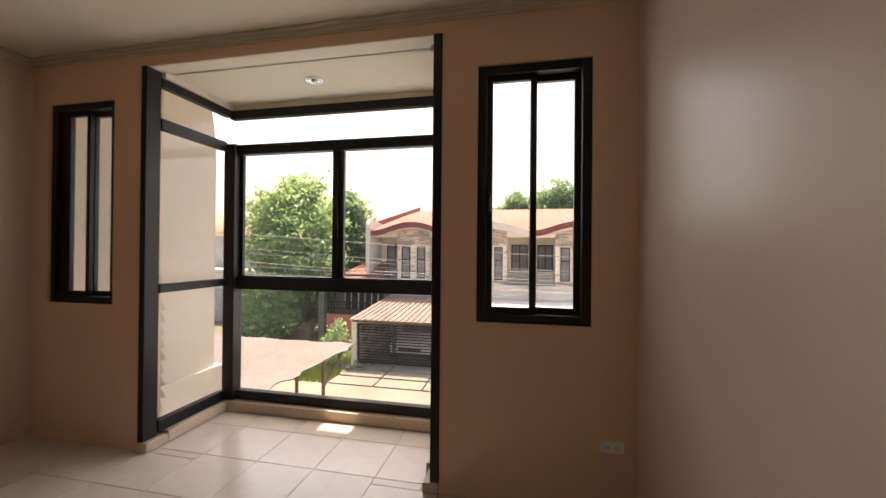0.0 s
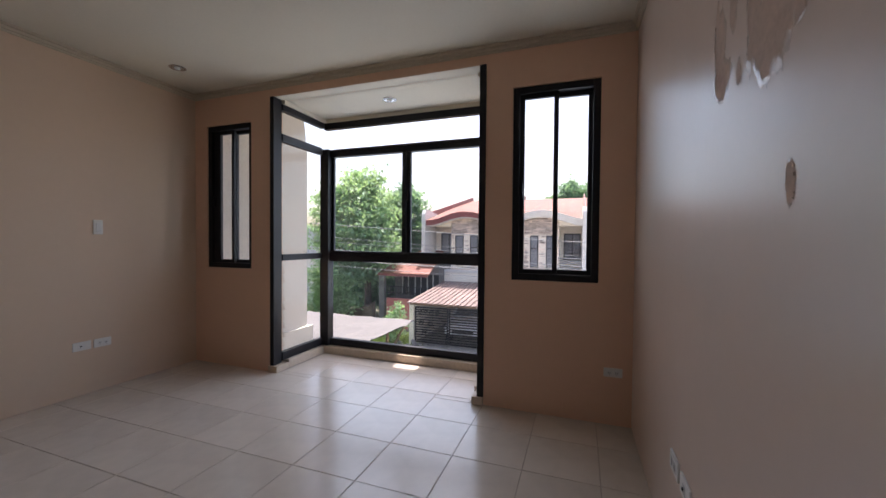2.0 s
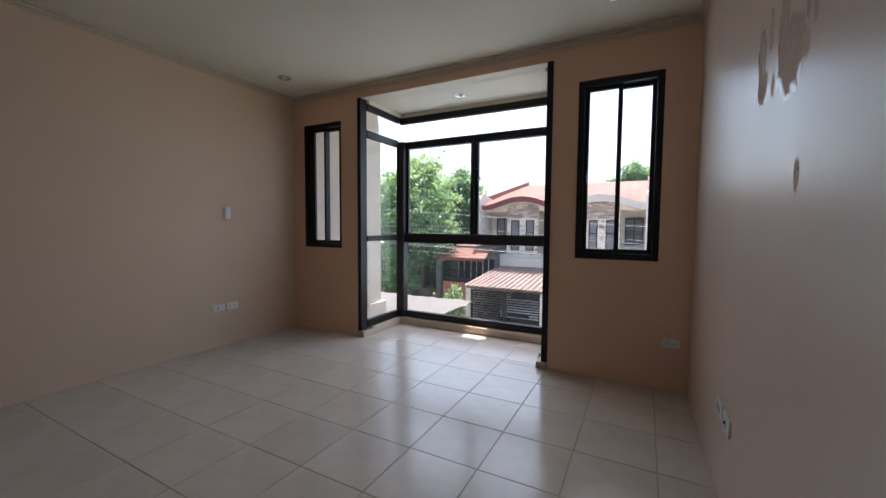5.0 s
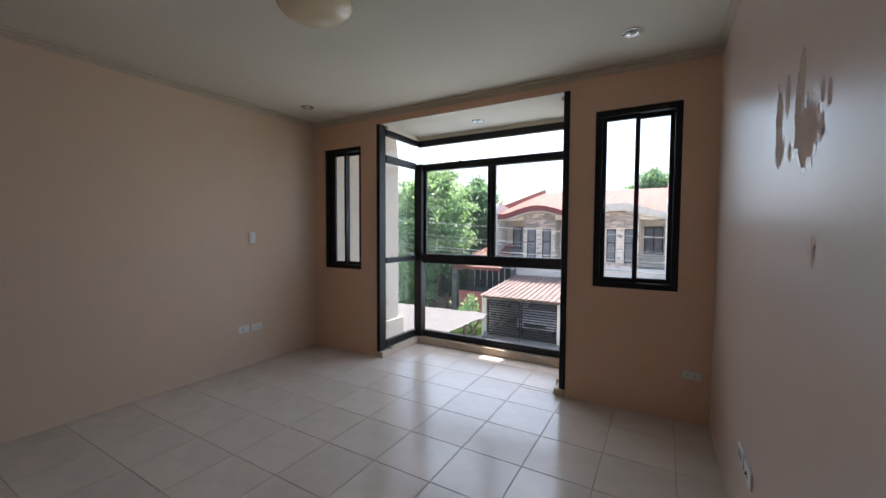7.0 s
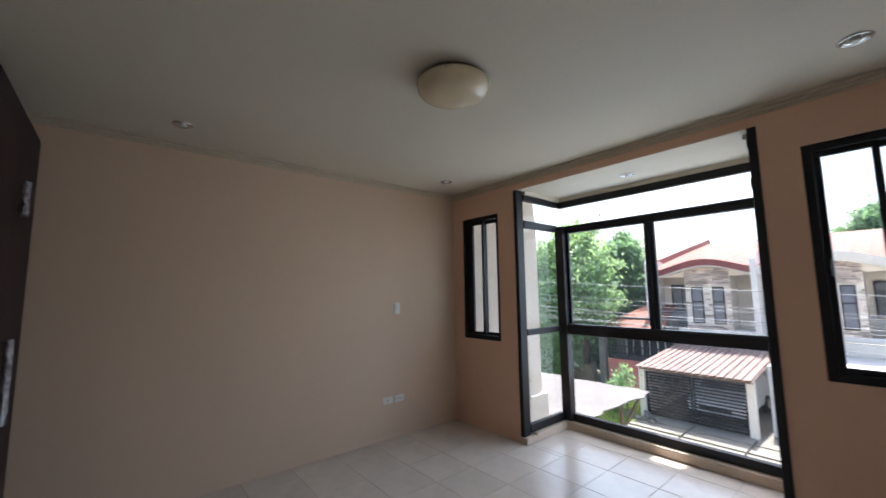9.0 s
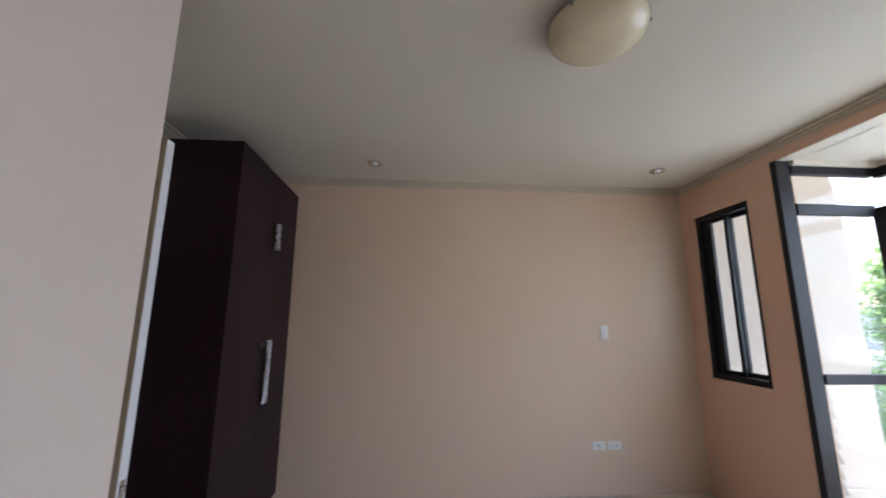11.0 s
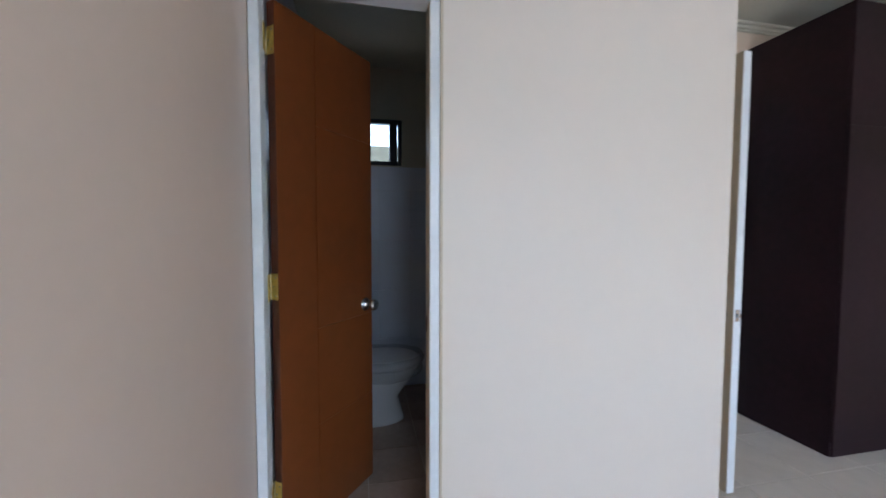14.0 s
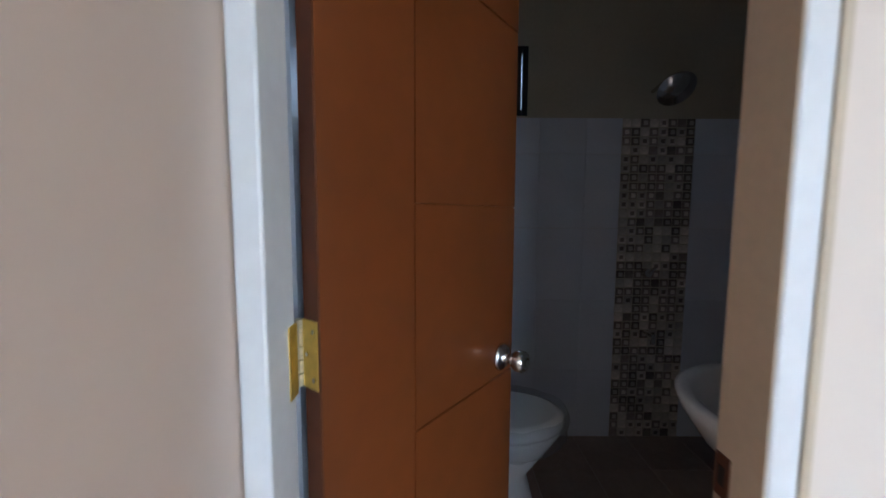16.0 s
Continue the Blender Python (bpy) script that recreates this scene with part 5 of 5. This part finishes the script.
for k in range(17):
    x = -8.2 + 0.135 * k
    bm = bmesh.new()
    add_rod(bm, (x, 16.07, -1.55), (x, 16.07, -0.98), 0.014, sides=6)
    part("fence_bar", bm, STEEL_DARK, red)
for z in (-1.3, -1.0):
    part("fence_rail", boxes(((-8.25, 16.05, z), (-5.95, 16.09, z + 0.04))), STEEL_DARK, red)
bm = bmesh.new()
add_sheet(bm, [(-8.75, 15.9, -0.36), (-5.98, 15.9, -0.36), (-6.4, 19.2, 0.72), (-7.7, 19.2, 0.72)], (0, 0, 0.05))
part("roof", bm, RED_ROOF, red, "faded red hipped roof")
part("eave_beam", boxes(((-8.7, 15.92, -0.46), (-6.05, 15.98, -0.36))), MAROON, red)
part("post", boxes(((-8.62, 15.9, GROUND), (-8.35, 16.15, -0.44)), bevel=0.01), ROCK, red, "grey-brown gate post")
stump = thing("garden_wall", (-9.3, 15.6, GROUND), "broken rubble garden wall under the trees", "garden wall")
bm = bmesh.new()
add_sheet(bm, [(-10.3, 15.5, GROUND), (-8.75, 15.5, GROUND), (-8.75, 15.5, -1.72), (-8.95, 15.5, -1.95), (-9.2, 15.5, -1.9), (-9.45, 15.5, -2.1), (-9.8, 15.5, -2.05), (-10.3, 15.5, -2.3)], (0, 0.3, 0))
part("rubble", bm, BARK, stump)

# white building and utility pole further down the street
white_house = thing("white_building", (-17.0, 22.0, GROUND), "white low building down the street", "house")
part("wall", boxes(((-22.0, 20.0, GROUND), (-13.2, 26, -0.1))), WHITE, white_house)
part("parapet", boxes(((-22.1, 19.9, -0.1), (-13.1, 26.1, 0.12)), bevel=0.02), WHITE, white_house)
part("upper_wall", boxes(((-22.0, 22.0, 0.12), (-14.6, 26, 2.2))), POLE, white_house)
part("window", boxes(((-17.2, 21.95, 0.6), (-15.8, 21.99, 1.6))), WINDOW_DARK, white_house)
part("gate_wall", boxes(((-19.0, 19.85, GROUND), (-16.0, 19.9, -1.0))), POLE, white_house)
pole = thing("utility_pole", (-9.9, 9.2, GROUND), "grey utility pole with crossarm and transformer", "utility pole")
bm = bmesh.new()
add_rod(bm, (-9.9, 9.2, GROUND), (-9.9, 9.2, 4.6), 0.13, 0.09, 14)
part("mast", bm, POLE, pole)
for z in (3.2, 1.75, 1.35):
    part("crossarm", boxes(((-9.96, 8.7, z), (-9.86, 9.7, z + 0.08))), POLE, pole)
bm = bmesh.new()
add_rod(bm, (-9.9, 9.2, -1.0), (-9.9, 9.2, -0.82), 0.135, sides=14)
part("band", bm, ORANGE, pole, "orange band")
WIRES = ((1.95, 1.25, 0.25), (1.55, 0.80, 0.30), (1.40, 0.62, 0.2), (1.2, 0.55, 0.45), (1.05, 0.35, 0.3), (0.9, 0.25, 0.5), (0.75, 0.18, 0.25), (0.55, 0.0, 0.3))
for k, (z0, z1, sag) in enumerate(WIRES):
    cable = bpy.data.curves.new("overhead_wire", "CURVE")
    cable.dimensions, cable.bevel_depth, cable.bevel_resolution = "3D", 0.007 if k % 3 else 0.011, 1
    spline = cable.splines.new("POLY")
    spline.points.add(24)
    for j in range(25):
        f = j / 24
        spline.points[j].co = (-9.9 + 20 * f, 9.2 + 3.0 * min(1, f * 2.2) + 0.03 * k, z0 + (z1 - 0.35 - z0) * f - sag * 4 * f * (1 - f) * 0.5 + 0.02 * math.sin(k + 9 * f), 1)
    cable.materials.append(WIRE)
    tagged(new("overhead_wire", cable), "thin grey overhead wire sagging along the street", "wire", "overhead wires")
far = structure("backdrop_hills", boxes(((-160, 140, GROUND), (160, 150, 4.5))), LEAVES_DARK, "distant belt of dark green trees", "backdrop")

# ---- tiles, last ----
floor = structure("floor", boxes(((WEST - 0.1, SOUTH - 0.1, -0.12), (EAST + 0.1, NORTH + 0.02, -0.0035)), ((BAY_W, NORTH + 0.02, -0.10), (BAY_E, 2.95, -0.0035))), GROUT, "cream tiled floor with dark grout lines", "floor")
TILE_X, TILE_Y, PITCH, JOINT = -0.439, 0.663, 0.40, 0.0019
full = {}


def tile_piece(parent, x0, x1, y0, y1, z, mat, joint=JOINT, name="tile", deep=0.006):
    """A slightly pillowed tile; whole ones share their mesh."""
    w, d = round(x1 - x0 - 2 * joint, 4), round(y1 - y0 - 2 * joint, 4)
    if w < 0.01 or d < 0.01:
        return
    key = (w, d, mat.name)
    if key not in full:
        e = 0.0016
        pts = [(sx * (w / 2), sy * (d / 2), -deep) for sx, sy in ((-1, -1), (1, -1), (1, 1), (-1, 1))] + [(sx * (w / 2), sy * (d / 2), -e) for sx, sy in ((-1, -1), (1, -1), (1, 1), (-1, 1))] + \
              [(sx * (w / 2 - e), sy * (d / 2 - e), 0) for sx, sy in ((-1, -1), (1, -1), (1, 1), (-1, 1))]
        fs = [(8, 9, 10, 11)] + [(a + k, a + (k + 1) % 4, a + 4 + (k + 1) % 4, a + 4 + k) for a in (0, 4) for k in range(4)]
        me = bpy.data.meshes.new(name)
        me.from_pydata(pts, [], fs)
        me.materials.append(mat)
        full[key] = me
    ob = new(name, full[key])
    ob.parent = parent
    ob.location = ((x0 + x1) / 2, (y0 + y1) / 2, z)
    return ob


lean = random.Random(21)
i0, i1 = int((WEST - TILE_X) / PITCH) - 2, int((EAST - TILE_X) / PITCH) + 2
j0, j1 = int((SOUTH - TILE_Y) / PITCH) - 2, int((2.9 - TILE_Y) / PITCH) + 2
REGIONS = ((WEST, EAST, DOOR_WALL, NORTH), (WEST, CORNER, SOUTH, DOOR_WALL), (BAY_W + 0.045, BAY_E - 0.045, NORTH, 2.88), (JX0, JX1, DOOR_WALL - 0.1, DOOR_WALL))
for i in range(i0, i1):
    for j in range(j0, j1):
        x, y = TILE_X + PITCH * i, TILE_Y + PITCH * j
        bits = []
        for a, b, c, d in REGIONS:
            q = (max(x, a), min(x + PITCH, b), max(y, c), min(y + PITCH, d))
            if q[1] - q[0] > 0.012 and q[3] - q[2] > 0.012:
                bits.append(list(q))
        if len(bits) == 2 and abs(bits[0][0] - bits[1][0]) < 1e-6 and abs(bits[0][1] - bits[1][1]) < 1e-6:
            bits = [[bits[0][0], bits[0][1], min(bits[0][2], bits[1][2]), max(bits[0][3], bits[1][3])]]
        for q in bits:
            ob = tile_piece(floor, *q, 0.0, TILE)
            if ob:
                ob.rotation_euler = (lean.uniform(-0.0011, 0.0011), lean.uniform(-0.0011, 0.0011), 0)
for i in range(7):
    for j in range(6):
        x, y = CORNER + 0.112 + 0.3 * i, BATH_S + 0.3 * j
        x1, y1 = min(x + 0.3, EAST - 0.012), min(y + 0.3, DOOR_WALL - 0.112)
        if x1 - x > 0.02 and y1 - y > 0.02:
            tile_piece(bath_floor, x, x1, y, y1, BATH_FLOOR_Z, BATH_FLOOR)
MOS0, MOS1, TILE_TOP = -0.578, -0.185, 1.79


def wall_piece(parent, x0, x1, z0, z1, y, mat, joint, name):
    ob = tile_piece(parent, x0, x1, z0, z1, 0, mat, joint, name)
    if ob:
        ob.location = ((x0 + x1) / 2, y, (z0 + z1) / 2)
        ob.rotation_euler = (radians(90), 0, math.pi)
    return ob


for a, b in ((CORNER + 0.112, MOS0), (MOS1, EAST - 0.012)):
    x = b
    while x > a + 0.01:
        z = BATH_FLOOR_Z
        while z < TILE_TOP - 0.01:
            wall_piece(wall_bath, max(x - 0.25, a), x, z, min(z + 0.4, TILE_TOP), BATH_S + 0.008, BATH_TILE, 0.0006, "wall_tile")
            z += 0.4
        x -= 0.25


def mosaic_piece(x, z, half, sort):
    """A small glazed square: plain, with a dark rim, with a dark middle, or dark all over."""
    key = ("mosaic", sort)
    if key not in full:
        h, e = half, half * 0.52
        pts = [(sx * h, 0.0, sz * h) for sx, sz in ((-1, -1), (1, -1), (1, 1), (-1, 1))] + [(sx * (h - 0.001), 0.006, sz * (h - 0.001)) for sx, sz in ((-1, -1), (1, -1), (1, 1), (-1, 1))] + \
              [(sx * e, 0.0068, sz * e) for sx, sz in ((-1, -1), (1, -1), (1, 1), (-1, 1))]
        fs = [(11, 10, 9, 8)] + [(a + 4 + k, a + 4 + (k + 1) % 4, a + (k + 1) % 4, a + k) for a in (0, 4) for k in range(4)]
        me = bpy.data.meshes.new("mosaic_tile")
        me.from_pydata(pts, [], fs)
        me.materials.append(MOSAIC)
        me.materials.append(MOSAIC_DARK)
        for k, f in enumerate(me.polygons):
            f.material_index = int((sort == 1 and k > 0) or (sort == 2 and k == 0) or sort == 3)
        full[key] = me
    ob = new("mosaic_tile", full[key])
    ob.parent = wall_bath
    ob.location = (x, BATH_S + 0.002, z)
    return ob


rng = random.Random(31)
for i in range(8):
    for j in range(38):
        z = BATH_FLOOR_Z + 0.0484 * j
        if z + 0.045 < TILE_TOP:
            p = (MOS1 - MOS0) / 8
            mosaic_piece(MOS0 + p * (i + 0.5), z + 0.0242, p / 2 - 0.003, rng.choice((0, 0, 0, 1, 1, 1, 1, 2, 2, 3)))
